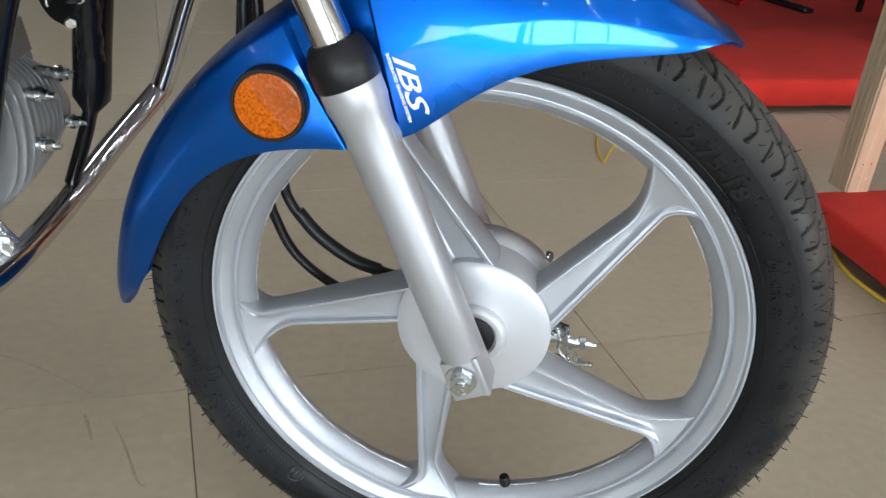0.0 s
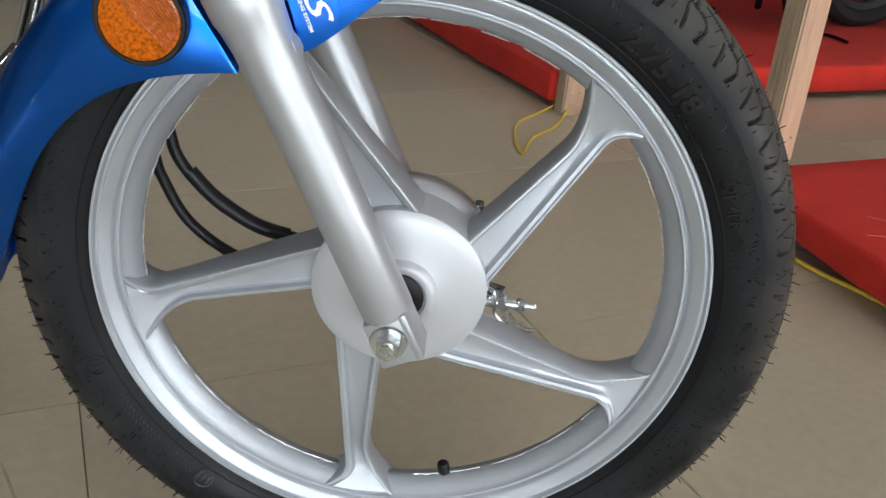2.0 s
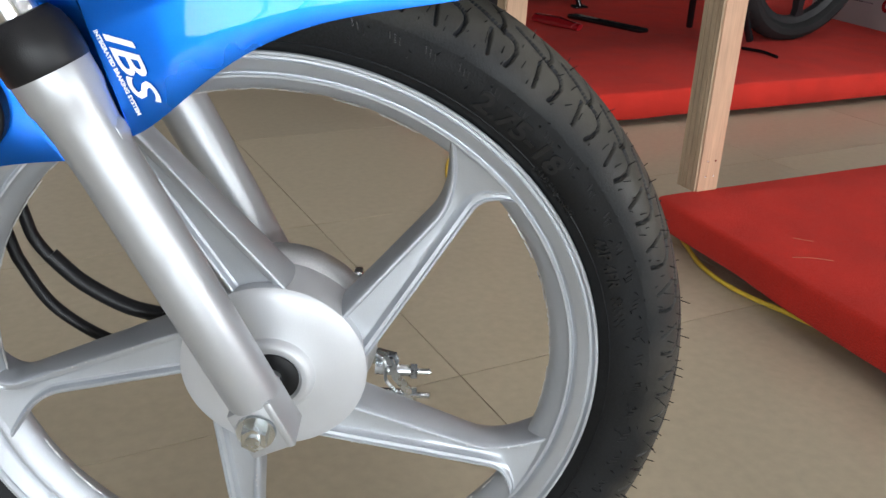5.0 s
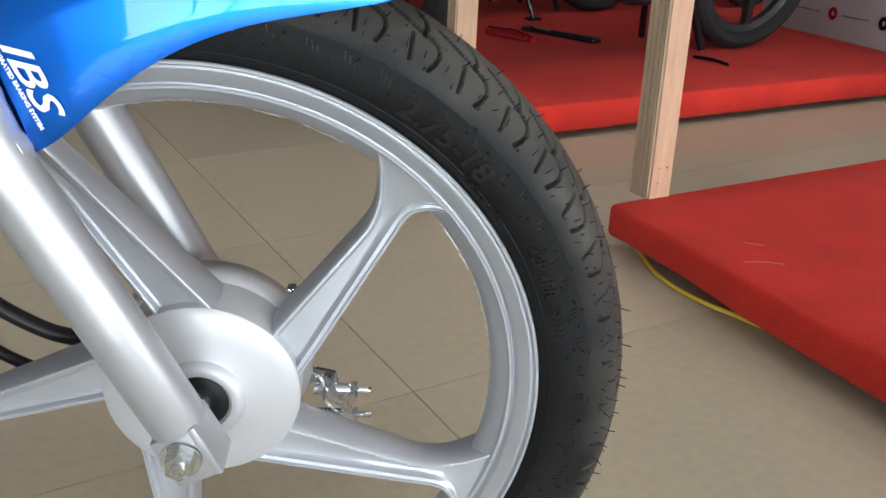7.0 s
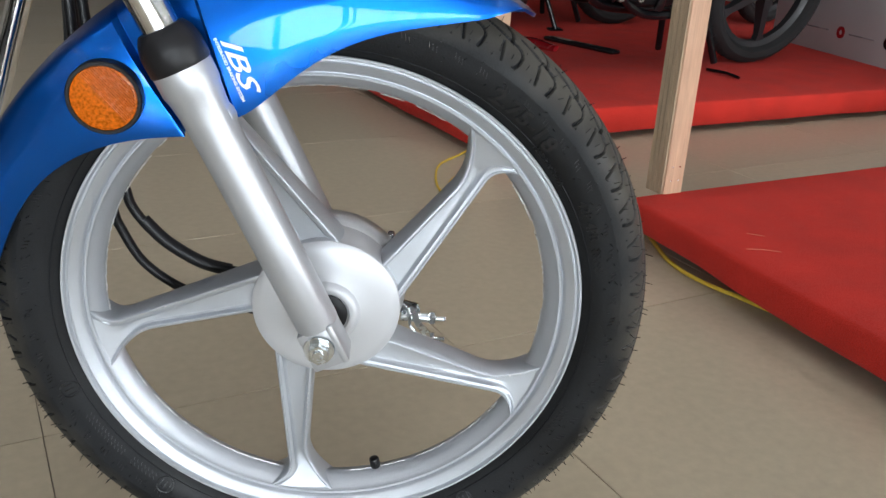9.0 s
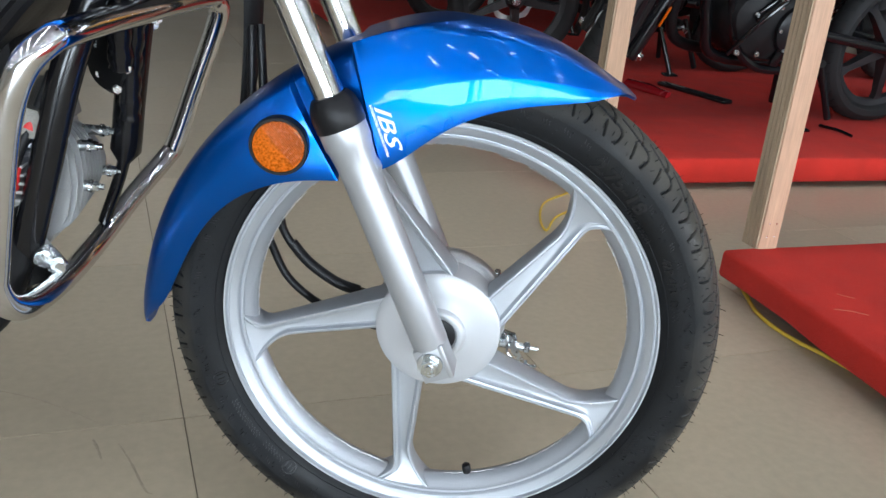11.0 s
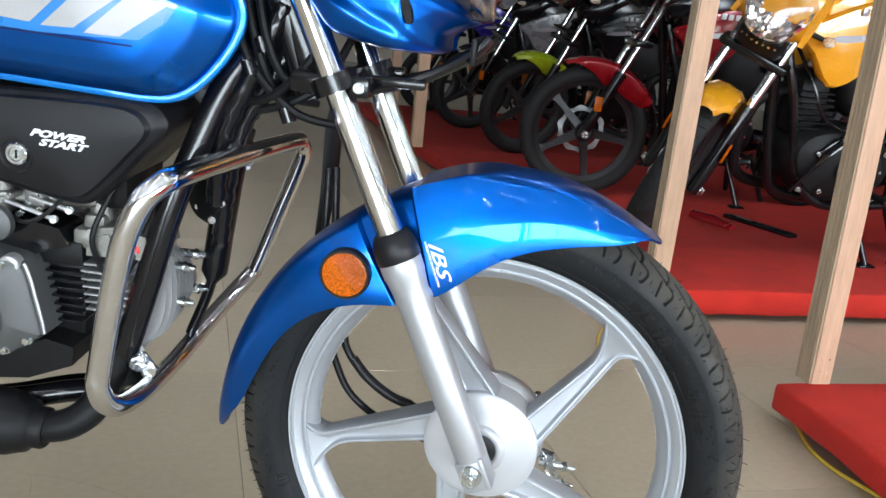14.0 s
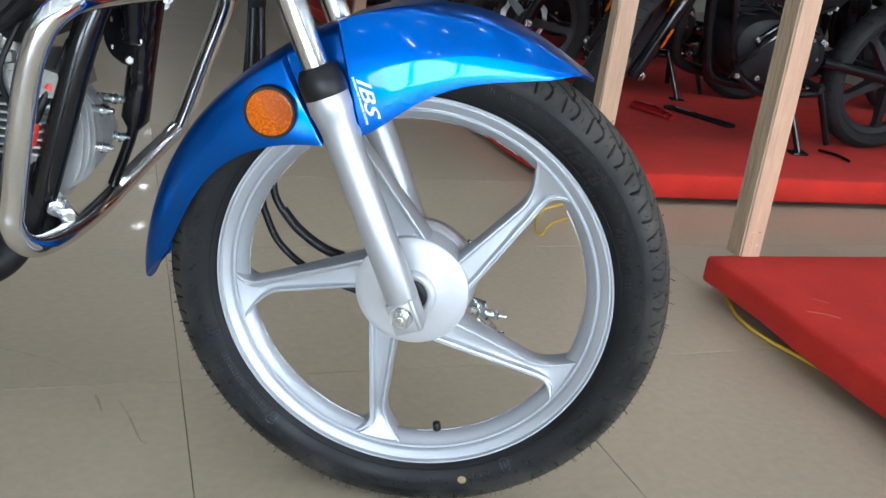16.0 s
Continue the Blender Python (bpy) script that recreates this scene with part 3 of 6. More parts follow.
def fork_leg(side):
    bm = bmesh.new()
    zs = [(0.0135, 0.0150), (0.0150, 0.0186), (0.0180, 0.0195), (0.10, 0.0197), (0.185, 0.0199), (0.208, 0.0206), (0.222, 0.0224), (0.2275, 0.0240), (0.246, 0.0243), (0.249, 0.0235)]
    tube(bm, [on_fork(z, side) for z, r in zs], [r for z, r in zs], 40)
    leg = part("fork_leg", bm, FORK_PAINT, bike, "silver painted lower fork leg", FORK)
    bm = bmesh.new()
    zs = [(0.2420, 0.0244), (0.2435, 0.0252), (0.2550, 0.0253), (0.2580, 0.0250), (0.2660, 0.0226), (0.2690, 0.0205), (0.2715, 0.0185), (0.2720, 0.0160)]
    tube(bm, [on_fork(z, side) for z, r in zs], [r for z, r in zs], 40)
    part("dust_seal", bm, BLACK_PLASTIC, leg, "black rubber dust seal", FORK)
    bm = bmesh.new()
    tube(bm, [on_fork(0.25, side), on_fork(0.66, side)], 0.0152, 40)
    part("stanchion", bm, CHROME, leg, "polished chrome fork tube", FORK)
    # flattened lug round the axle
    bm = bmesh.new()
    m = Matrix.Translation((0.0005, side * 0.078, 0.0)) @ Matrix.Rotation(radians(-24.7), 4, "Y")
    box(bm, (-0.0156, -0.0155, -0.0230), (0.0156, 0.0155, 0.0170), 0.0020, m)
    # a rib down the leading edge of the lug
    box(bm, (0.0125, -0.0172, -0.0225), (0.0185, 0.0172, 0.0175), 0.0016, m)
    part("axle_lug", bm, FORK_PAINT, leg, "", FORK)
    bm = bmesh.new()
    hexbolt(bm, facing(-0.0006, side * 0.0945, -0.002, (0, side, 0)), 0.0098, 0.0085, 0.0143)
    part("axle_nut", bm, ZINC, leg, "zinc plated axle nut on a washer", FORK)
    bm = bmesh.new()
    rod(bm, (-0.0006, side * 0.101, -0.002), (-0.0006, side * 0.1068, -0.002), 0.0056, 0.0050)
    part("axle_end", bm, ZINC, leg, "", FORK)
    # boss that carries the mudguard bolt
    bm = bmesh.new()
    box(bm, (0.006, -0.012, 0.203), (0.0300, 0.010, 0.230), 0.0105, Matrix.Translation((-0.004, side * 0.076, 0)) @ Matrix.Rotation(radians(-24.7), 4, "Y"))
    part("guard_boss", bm, FORK_PAINT, leg, "", FORK)
    return leg


fork_leg(-1)
fork_leg(1)
bm = bmesh.new()
for side in (-1, 1):
    tube(bm, [on_fork(0.418, side), on_fork(0.436, side)], 0.0255, 32)
c = on_fork(0.427, 0)
box(bm, (c.x - 0.050, -0.085, c.z - 0.014), (c.x - 0.004, 0.085, c.z + 0.010), 0.006)
clamp = part("lower_fork_clamp", bm, BLACK_PAINT, bike, "black painted lower fork clamp", FORK)
for side in (-1, 1):
    bm = bmesh.new()
    p = on_fork(0.428, side)
    box(bm, (p.x + 0.018, p.y - 0.012, p.z - 0.013), (p.x + 0.040, p.y + 0.012, p.z + 0.009), 0.003)
    part("pinch_lug", bm, BLACK_PAINT, clamp, "", FORK)
    bm = bmesh.new()
    hexbolt(bm, facing(p.x + 0.030, p.y + 0.012 * side, p.z - 0.002, (0, side, 0)), 0.0052, 0.006, 0.0062)
    part("pinch_bolt", bm, ZINC, clamp, "", FORK)
bm = bmesh.new()
tube(bm, [on_fork(0.42, 0) + Vector((-0.045, 0, 0)), on_fork(0.66, 0) + Vector((-0.045, 0, 0))], 0.030, 28)
part("steering_stem", bm, BLACK_PAINT, bike, "black steering stem behind the fork", FORK)

# the mudguard: angle round the axle, crown radius, edge radius, half width
GUARD = [(58, 0.316, 0.3150, 0.010), (60, 0.318, 0.3155, 0.024), (64, 0.3225, 0.3050, 0.038), (71, 0.3270, 0.2845, 0.049), (78, 0.3305, 0.2680, 0.055),
         (86, 0.3325, 0.2500, 0.059), (94, 0.3315, 0.2300, 0.062), (98, 0.3290, 0.2205, 0.0635), (101, 0.3265, 0.2140, 0.0645), (106, 0.3235, 0.2030, 0.0655), (108.4, 0.3222, 0.2050, 0.0665), (109.2, 0.3215, 0.2110, 0.053),
         (121, 0.3165, 0.2100, 0.052), (121.8, 0.3160, 0.2045, 0.060), (130, 0.3150, 0.2225, 0.064), (137, 0.3150, 0.2390, 0.064), (146, 0.3160, 0.2550, 0.062),
         (160, 0.3180, 0.2695, 0.057), (172, 0.3215, 0.2830, 0.050), (180, 0.3265, 0.3000, 0.042), (185, 0.331, 0.318, 0.030), (187, 0.332, 0.330, 0.017)]
ROUND = [math.sin(radians(4.6 * k)) / math.sin(radians(80.5)) for k in range(18)] + [1.0]
DROP = [(1 - math.cos(radians(4.6 * k))) / (1 - math.cos(radians(80.5))) for k in range(18)] + [1.0]
FALL = [0.13 * d for d in DROP] + [0.145, 0.28, 0.42, 0.54, 0.575, 0.78, 1.0]
SPREAD_FRONT = [0.72 * r for r in ROUND] + [0.732, 0.808, 0.882, 0.943, 0.954, 0.999, 1.046]
SPREAD_REAR = [0.80 * r for r in ROUND] + [0.82, 0.91, 0.965, 0.988, 0.993, 1.002, 1.01]
TURNS = [g[0] for g in GUARD]


def fitted(low, high):
    """Smooth lines through the rows of one half of the mudguard."""
    rows = [g for g in GUARD if low <= g[0] <= high]
    return [np.polyfit([g[0] - 90 for g in rows], [g[k] for g in rows], 4) for k in (1, 2, 3)]


FRONT_HALF, REAR_HALF = fitted(64, 108.4), fitted(121.8, 180)


def guard_at(turn):
    if 108.4 < turn < 121.8:
        return [float(np.interp(turn, TURNS, [g[k] for g in GUARD])) for k in (1, 2, 3)]
    crown, edge, half = (float(np.polyval(c, turn - 90)) for c in (FRONT_HALF if turn <= 108.4 else REAR_HALF))
    # both ends round off
    short = max(0.0, (65.5 - turn) / 7.8) if turn <= 108.4 else max(0.0, (turn - 177.5) / 9.9)
    end = math.sqrt(1 - short ** 2)
    # the strip beside the fork turns in behind a crease
    half -= 0.0010 * max(0.0, (turn - 99.8) / 8.6) if turn <= 108.4 else 0.0
    return [crown, crown - (crown - edge) * end ** 2.2, half * end]


def guard_top(turn):
    """The crown that the front panel would reach if its back were not cut flat under the fork."""
    u = max(0.0, min(1.0, (turn - 89) / 19))
    return guard_at(turn)[0] + (0.0200 * u if turn <= 108.4 else 0.0)


def guard_spread(turn):
    return SPREAD_FRONT if turn < 108.8 else SPREAD_REAR


def guard_side(x, z):
    """How far out the mudguard's flank lies at a point of the side view."""
    turn = math.degrees(math.atan2(z, x)) % 360
    crown, edge, half = guard_at(turn)
    crown = guard_top(turn)
    return -half * float(np.interp((crown - math.hypot(x, z)) / (crown - edge), FALL, guard_spread(turn)))


def make_guard():
    bm = bmesh.new()
    rings = []
    turns = sorted(set([58 + 129 * k / 220 for k in range(221)] + [108.4, 109.2, 121, 121.8]))
    for turn in turns:
        crown, edge, half = guard_at(turn)
        a = radians(turn)
        ring = []
        for sign in (-1, 1):
            order = range(len(FALL) - 1, 0, -1) if sign < 0 else range(0, len(FALL))
            for k in order:
                r = min(crown, guard_top(turn) - (guard_top(turn) - edge) * FALL[k])
                ring.append(bm.verts.new((r * math.cos(a), sign * half * guard_spread(turn)[k], r * math.sin(a))))
        rings.append(ring)
    skin(bm, rings, caps=False, loop=False)
    ob = part("front_mudguard", bm, BLUE, bike, "glossy blue plastic front mudguard", STEER, sharp=28)
    solid = ob.modifiers.new("thickness", "SOLIDIFY")
    solid.thickness, solid.offset = 0.0028, -1
    bev = ob.modifiers.new("edge", "BEVEL")
    bev.width, bev.segments, bev.limit_method, bev.angle_limit = 0.0009, 2, "ANGLE", radians(50)
    return ob


guard = make_guard()


def guard_letters(text, x, z, turn, size, material, label, shear=0.25, bold=0.0006, wide=1.0):
    bm = writing(text, size, 0.0003, shear, bold)
    c, s = math.cos(radians(turn)), math.sin(radians(turn))
    for v in bm.verts:
        u, w = v.co.x * wide, v.co.z
        px, pz = x + c * u - s * w, z + s * u + c * w
        v.co = Vector((px, guard_side(px, pz) - 0.0018 + v.co.y, pz))
    return part("lettering", bm, material, guard, label, STEER)


guard_letters("IBS", -0.0762, 0.2530, -66.6, 0.0190, WHITE_DECAL, "white sloping letters on the mudguard", 0.45, 0.0002, 1.66)
guard_letters("INTEGRATED BRAKING SYSTEM", -0.0806, 0.2526, -65.9, 0.0031, WHITE_DECAL, "small white letters on the mudguard", 0.0, 0.0001, 1.16)


bm = bmesh.new()
m = Matrix.Translation((-0.1645, -0.0645, 0.2050)) @ Matrix.Rotation(radians(3), 4, "Z") @ Matrix.Scale(0.97, 4)
revolve(bm, [(0.0295, 0.004), (0.0295, -0.0070), (0.0285, -0.0082), (0.0262, -0.0082), (0.0258, -0.0050), (0.0001, -0.0050)], 48, m=m)
part("reflector_ring", bm, BLACK_PLASTIC, guard, "black ring round the side reflector", STEER)
bm = bmesh.new()
revolve(bm, [(0.0257, -0.0045), (0.0257, -0.0078), (0.0240, -0.0088), (0.0001, -0.0094)], 48, m=m)
part("reflector_lens", bm, ORANGE, guard, "round orange prismatic reflector", STEER)
bm = bmesh.new()
across, down = Vector((0.74, 0, 0.67)), Vector((0.67, 0, -0.74))
for k in range(13):
    off = 0.0010 + 0.0018 * k
    long = 0.97 * (math.sqrt(0.0247 ** 2 - off * off) - 0.0006)
    mid = Vector((-0.1645, -0.0733 + 0.0009 * (off / 0.025) ** 2, 0.2050)) + across * off
    rod(bm, mid - down * long, mid + down * long, 0.00085, n=6)
part("reflector_ribs", bm, ORANGE_RIB, guard, "fine ribs moulded in half the reflector", STEER)

# brake and speedometer cables that sag behind the wheel
for name, pts, r in (("brake_cable", [(-0.226, 0.080, 0.29), (-0.213, 0.062, 0.16), (-0.196, 0.053, 0.087), (-0.189, 0.052, 0.062), (-0.170, 0.052, 0.037), (-0.138, 0.052, 0.012), (-0.100, 0.053, -0.001), (-0.045, 0.055, -0.012)], 0.0050),
                     ("speedometer_cable", [(-0.232, 0.070, 0.29), (-0.226, 0.055, 0.16), (-0.2085, 0.050, 0.066), (-0.202, 0.050, 0.042), (-0.184, 0.050, 0.007), (-0.151, 0.051, -0.0205), (-0.110, 0.053, -0.038), (-0.050, 0.056, -0.052), (-0.020, 0.058, -0.054)], 0.0048),
                     ("cable_sleeve", [(-0.181, 0.053, 0.051), (-0.160, 0.0525, 0.028), (-0.128, 0.053, 0.007), (-0.100, 0.0535, -0.001)], 0.0064)):
    part(name, tube(bmesh.new(), curve(pts, 8), r, 10), BLACK_PLASTIC, bike, "sagging black cable", STEER)

# brake arm and adjuster on the drum
bm = bmesh.new()
slab(bm, [(0.030, -0.012), (0.058, -0.030), (0.088, -0.038), (0.0905, -0.045), (0.086, -0.052), (0.052, -0.044), (0.024, -0.024)], 0.0600, 0.0635)
arm = part("brake_arm", bm, ZINC, bike, "bright zinc brake arm with adjuster bolts", STEER)
for z in (-0.0490, -0.0735):
    bm = bmesh.new()
    rod(bm, (0.070, 0.055, z), (0.100, 0.055, z - 0.0015), 0.0048)
    part("cable_end", bm, ZINC, arm, "", STEER)
    bm = bmesh.new()
    hexbolt(bm, facing(0.0985, 0.055, z - 0.0015, (1, 0, 0)), 0.0072, 0.0055)
    rod(bm, (0.100, 0.055, z - 0.0015), (0.1165, 0.055, z - 0.0022), 0.0024)
    part("adjuster_bolt", bm, ZINC, arm, "", STEER)
bm = bmesh.new()
slab(bm, [(0.0790, -0.036), (0.0850, -0.036), (0.0905, -0.052), (0.1010, -0.066), (0.1025, -0.084), (0.0960, -0.086), (0.0955, -0.070), (0.0850, -0.056)], 0.050, 0.0535)
part("adjuster_bracket", bm, ZINC, arm, "", STEER)
bm = bmesh.new()
tube(bm, curve([(0.070, 0.049, -0.030), (0.078, 0.046, -0.036), (0.080, 0.045, -0.054), (0.090, 0.045, -0.068), (0.087, 0.046, -0.082), (0.070, 0.048, -0.080)], 6), 0.0016, 6)
part("return_spring", bm, ZINC, arm, "", STEER)
bm = bmesh.new()
box(bm, (0.054, 0.040, 0.040), (0.0615, 0.052, 0.049), 0.002)
part("breather_clip", bm, ZINC, bike, "", STEER)

# ---- the blue motorcycle: headlamp, tank, engine ----


def on_pillow(outline, steps, y0, x, z):
    """How far out a pillow-shaped shell lies at a point of its side view."""
    c = Vector((sum(p[0] for p in outline) / len(outline), sum(p[1] for p in outline) / len(outline)))
    d = Vector((x, z)) - c
    reach = 1e9
    for i in range(len(outline)):
        a, b = Vector(outline[i][:2]) - c, Vector(outline[(i + 1) % len(outline)][:2]) - c
        e = b - a
        det = d.x * -e.y + e.x * d.y
        if abs(det) > 1e-12:
            t = (a.x * -e.y + e.x * a.y) / det
            u = (d.x * a.y - d.y * a.x) / det
            if t > 0 and -1e-6 <= u <= 1 + 1e-6:
                reach = min(reach, t)
    share = 1 / reach
    line = sorted([(1.0, y0)] + list(steps))
    return float(np.interp(share, [s for s, y in line], [y for s, y in line]))


def smooth(points, steps=5):
    return [(v.x, v.y) for v in curve([(x, z, 0) for x, z in points], steps, True)]


TANK = smooth([(-0.80, 0.702), (-0.65, 0.700), (-0.557, 0.698), (-0.445, 0.693), (-0.394, 0.691), (-0.365, 0.697), (-0.341, 0.716), (-0.321, 0.742), (-0.308, 0.768), (-0.306, 0.790),
               (-0.315, 0.815), (-0.330, 0.845), (-0.350, 0.885), (-0.375, 0.925), (-0.45, 0.955), (-0.60, 0.965), (-0.75, 0.93), (-0.82, 0.85), (-0.83, 0.76)], 5)
TANK_STEPS = [(0.992, -0.091), (0.972, -0.099), (0.945, -0.1015), (0.90, -0.106), (0.80, -0.114), (0.66, -0.1185), (0.45, -0.122), (0.2, -0.124), (0.02, -0.1245)]


def taper(x):
    return 1.0 - 0.22 * max(0.0, (x + 0.47) / 0.175) ** 2


def lean_in(x, z):
    """How far the flank draws in above the crease along the tank."""
    over = z - (0.822 - 0.28 * (x + 0.466))
    return 0.36 * 0.5 * (over + math.sqrt(over * over + 0.000016)) if over > -0.03 else 0.0


def tank_side(x, z):
    return on_pillow(TANK, TANK_STEPS, -0.080, x, z) * taper(x) + lean_in(x, z)


def finer(steps, y0, n):
    line = sorted([(1.0, y0)] + list(steps))
    return [(s, float(np.interp(s, [a for a, b in line], [b for a, b in line]))) for s in [1 - (k / n) * 0.98 for k in range(1, n + 1)]]


TANK_STEPS = TANK_STEPS[:4] + [q for q in finer(TANK_STEPS, -0.080, 40) if q[0] < 0.89]
bm = pillow(bmesh.new(), TANK, TANK_STEPS, -0.080)
for side in (0,):
    # the far flank bulges like the near one
    c = Vector((sum(p[0] for p in TANK) / len(TANK), sum(p[1] for p in TANK) / len(TANK)))
    rings = [[bm.verts.new((c.x + (p[0] - c.x) * s, -y, c.y + (p[1] - c.y) * s)) for p in TANK] for s, y in [(1.0, -0.0805)] + TANK_STEPS]
    skin(bm, rings, caps=True)
for v in bm.verts:
    v.co.y *= taper(v.co.x)
    draw = lean_in(v.co.x, v.co.z)
    v.co.y += min(draw, 0.9 * abs(v.co.y)) * (1 if v.co.y < 0 else -1)
tank = part("fuel_tank", bm, BLUE, bike, "glossy blue fuel tank with silver stripes", BODY, sharp=40)
bm = bmesh.new()
lip = [(x, z) for x, z in TANK if x > -0.81 and (z < 0.93 and x > -0.40 or z < 0.72)]
tube(bm, [Vector((x, -0.0865 * taper(x), z)) for x, z in sorted(lip, key=lambda p: (math.atan2(p[1] - 0.83, p[0] + 0.56)))], 0.0075, 10, flat=0.8)
part("tank_seam", bm, BLUE_LIGHT, tank, "bright blue seam along the tank's lower edge", BODY)


def decal(name, corners, material, parent, surface, frame_m, label, lift=0.0008, cells=10):
    """A thin film on a curved flank: a quad in the side view, divided and laid on the surface."""
    bm = bmesh.new()
    a, b, c, d = (Vector(q) for q in corners)
    grid = []
    for i in range(cells + 1):
        u, row = i / cells, []
        for j in range(cells + 1):
            v = j / cells
            p = (a * (1 - u) + b * u) * (1 - v) + (d * (1 - u) + c * u) * v
            row.append(bm.verts.new((p.x, surface(p.x, p.y) - lift, p.y)))
        grid.append(row)
    skin(bm, grid, caps=False, loop=False)
    return part(name, bm, material, parent, label, frame_m)


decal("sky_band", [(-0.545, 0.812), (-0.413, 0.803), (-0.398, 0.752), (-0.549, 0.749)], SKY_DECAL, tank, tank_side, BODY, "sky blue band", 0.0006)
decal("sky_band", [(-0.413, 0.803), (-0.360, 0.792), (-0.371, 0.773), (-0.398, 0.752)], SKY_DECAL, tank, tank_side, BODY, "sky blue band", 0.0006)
decal("silver_stripe", [(-0.409, 0.794), (-0.366, 0.792), (-0.416, 0.754), (-0.452, 0.754)], SILVER_DECAL, tank, tank_side, BODY, "silver stripe", 0.0014)
decal("silver_stripe", [(-0.453, 0.798), (-0.414, 0.795), (-0.462, 0.758), (-0.496, 0.757)], SILVER_DECAL, tank, tank_side, BODY, "silver stripe", 0.0014)
decal("silver_stripe", [(-0.620, 0.828), (-0.465, 0.799), (-0.507, 0.759), (-0.620, 0.768)], SILVER_DECAL, tank, tank_side, BODY, "silver stripe", 0.0014)
decal("navy_line", [(-0.62, 0.7545), (-0.404, 0.7465), (-0.404, 0.7445), (-0.62, 0.7515)], NAVY_DECAL, tank, tank_side, BODY, "dark blue pin line", 0.0012)
# maker's mark as plain shapes
decal("mark_shape", [(-0.4905, 0.849), (-0.483, 0.844), (-0.485, 0.823), (-0.4905, 0.830)], WHITE_DECAL, tank, tank_side, BODY, "white mark", 0.0022, 6)
decal("mark_shape", [(-0.479, 0.853), (-0.470, 0.846), (-0.4715, 0.841), (-0.480, 0.838)], WHITE_DECAL, tank, tank_side, BODY, "white mark", 0.0022, 6)
decal("mark_shape", [(-0.480, 0.836), (-0.472, 0.834), (-0.4735, 0.827), (-0.482, 0.831)], WHITE_DECAL, tank, tank_side, BODY, "white mark", 0.0022, 6)
for x, wide, low, high in ((-0.4705, 0.0185, 0.8390, 0.0165), (-0.4490, 0.0130, 0.8325, 0.0128), (-0.4335, 0.0080, 0.8290, 0.0125), (-0.4200, 0.0125, 0.8255, 0.0130)):
    decal("mark_bar", [(x, low + high), (x + wide, low + high - 0.0035), (x + wide - 0.0005, low - 0.0035), (x - 0.0005, low)], WHITE_DECAL, tank, tank_side, BODY, "white bar of the maker's mark", 0.0024, 6)

# side cover over the air box
COVER = smooth([(-0.70, 0.680), (-0.558, 0.686), (-0.473, 0.689), (-0.400, 0.686), (-0.376, 0.670), (-0.378, 0.652), (-0.401, 0.625), (-0.424, 0.598), (-0.454, 0.569), (-0.480, 0.562), (-0.53, 0.570), (-0.60, 0.585), (-0.70, 0.600)], 4)
COVER_STEPS = [(0.985, -0.088), (0.93, -0.094), (0.86, -0.097), (0.82, -0.103), (0.55, -0.107), (0.1, -0.108)]
cover = part("air_box_cover", pillow(bmesh.new(), COVER, COVER_STEPS, -0.074, 0.074), BLACK_PLASTIC, bike, "satin black plastic air box cover", BODY, sharp=25)


def cover_side(x, z):
    return on_pillow(COVER, COVER_STEPS, -0.074, x, z)


for text, x, z in (("POWER", -0.5180, 0.6395), ("START", -0.5085, 0.6298)):
    bm = writing(text, 0.0104, 0.0003, 0.40, 0.00045)
    for v in bm.verts:
        u, w = v.co.x * 1.62, v.co.z
        px, pz = x + u, z + w - 0.045 * u
        v.co = Vector((px, cover_side(px, pz) - 0.0012 + v.co.y, pz))
    part("lettering", bm, WHITE_DECAL, cover, "white sloping letters", BODY)
m = Matrix.Translation((-0.5325, -0.1085, 0.617))
part("key_lock", revolve(bmesh.new(), [(0.0120, 0.004), (0.0120, -0.0025), (0.0108, -0.0038), (0.0080, -0.0038), (0.0072, -0.0022), (0.0001, -0.0022)], 36, m=m), ZINC, cover, "round metal key lock", BODY)
bm = bmesh.new()
box(bm, (-0.5337, -0.1115, 0.6125), (-0.5313, -0.1100, 0.6215))
part("key_slot", bm, BLACK_MATT, cover, "", BODY)
bm = bmesh.new()
revolve(bm, [(0.0200, 0.004), (0.0185, -0.0012), (0.0172, -0.0012), (0.0135, 0.002), (0.0001, 0.002)], 32, m=Matrix.Translation((-0.5345, -0.1075, 0.6155)))
part("lock_recess", bm, BLACK_PLASTIC, cover, "", BODY)

# frame
for name, pts, r in (("downtube", [(-0.262, 0, 0.80), (-0.328, -0.022, 0.712), (-0.364, -0.045, 0.618), (-0.385, -0.060, 0.550), (-0.411, -0.066, 0.450), (-0.444, -0.066, 0.340), (-0.462, -0.060, 0.312)], 0.0160),
                     ("backbone_tube", [(-0.27, 0, 0.80), (-0.36, 0, 0.745), (-0.46, 0, 0.70), (-0.80, 0, 0.68)], 0.024),
                     ("steering_head", [(-0.235, 0, 0.700), (-0.300, 0, 0.865)], 0.031),
                     ("cradle_tube", [(-0.462, -0.02, 0.312), (-0.505, -0.055, 0.318), (-0.600, -0.085, 0.305), (-0.80, -0.10, 0.30)], 0.0155),
                     ("horn_stay", [(-0.332, 0.05, 0.645), (-0.343, 0.05, 0.590), (-0.354, 0.05, 0.510), (-0.364, 0.05, 0.438), (-0.390, 0.05, 0.362)], 0.0150)):
    line = curve(pts, 5)
    rs = [0.017 if v.z > 0.44 else 0.007 for v in line] if name == "horn_stay" else r
    part(name, tube(bmesh.new(), line, rs, 20), BLACK_PAINT, bike, "black painted frame tube", BODY)
bm = bmesh.new()
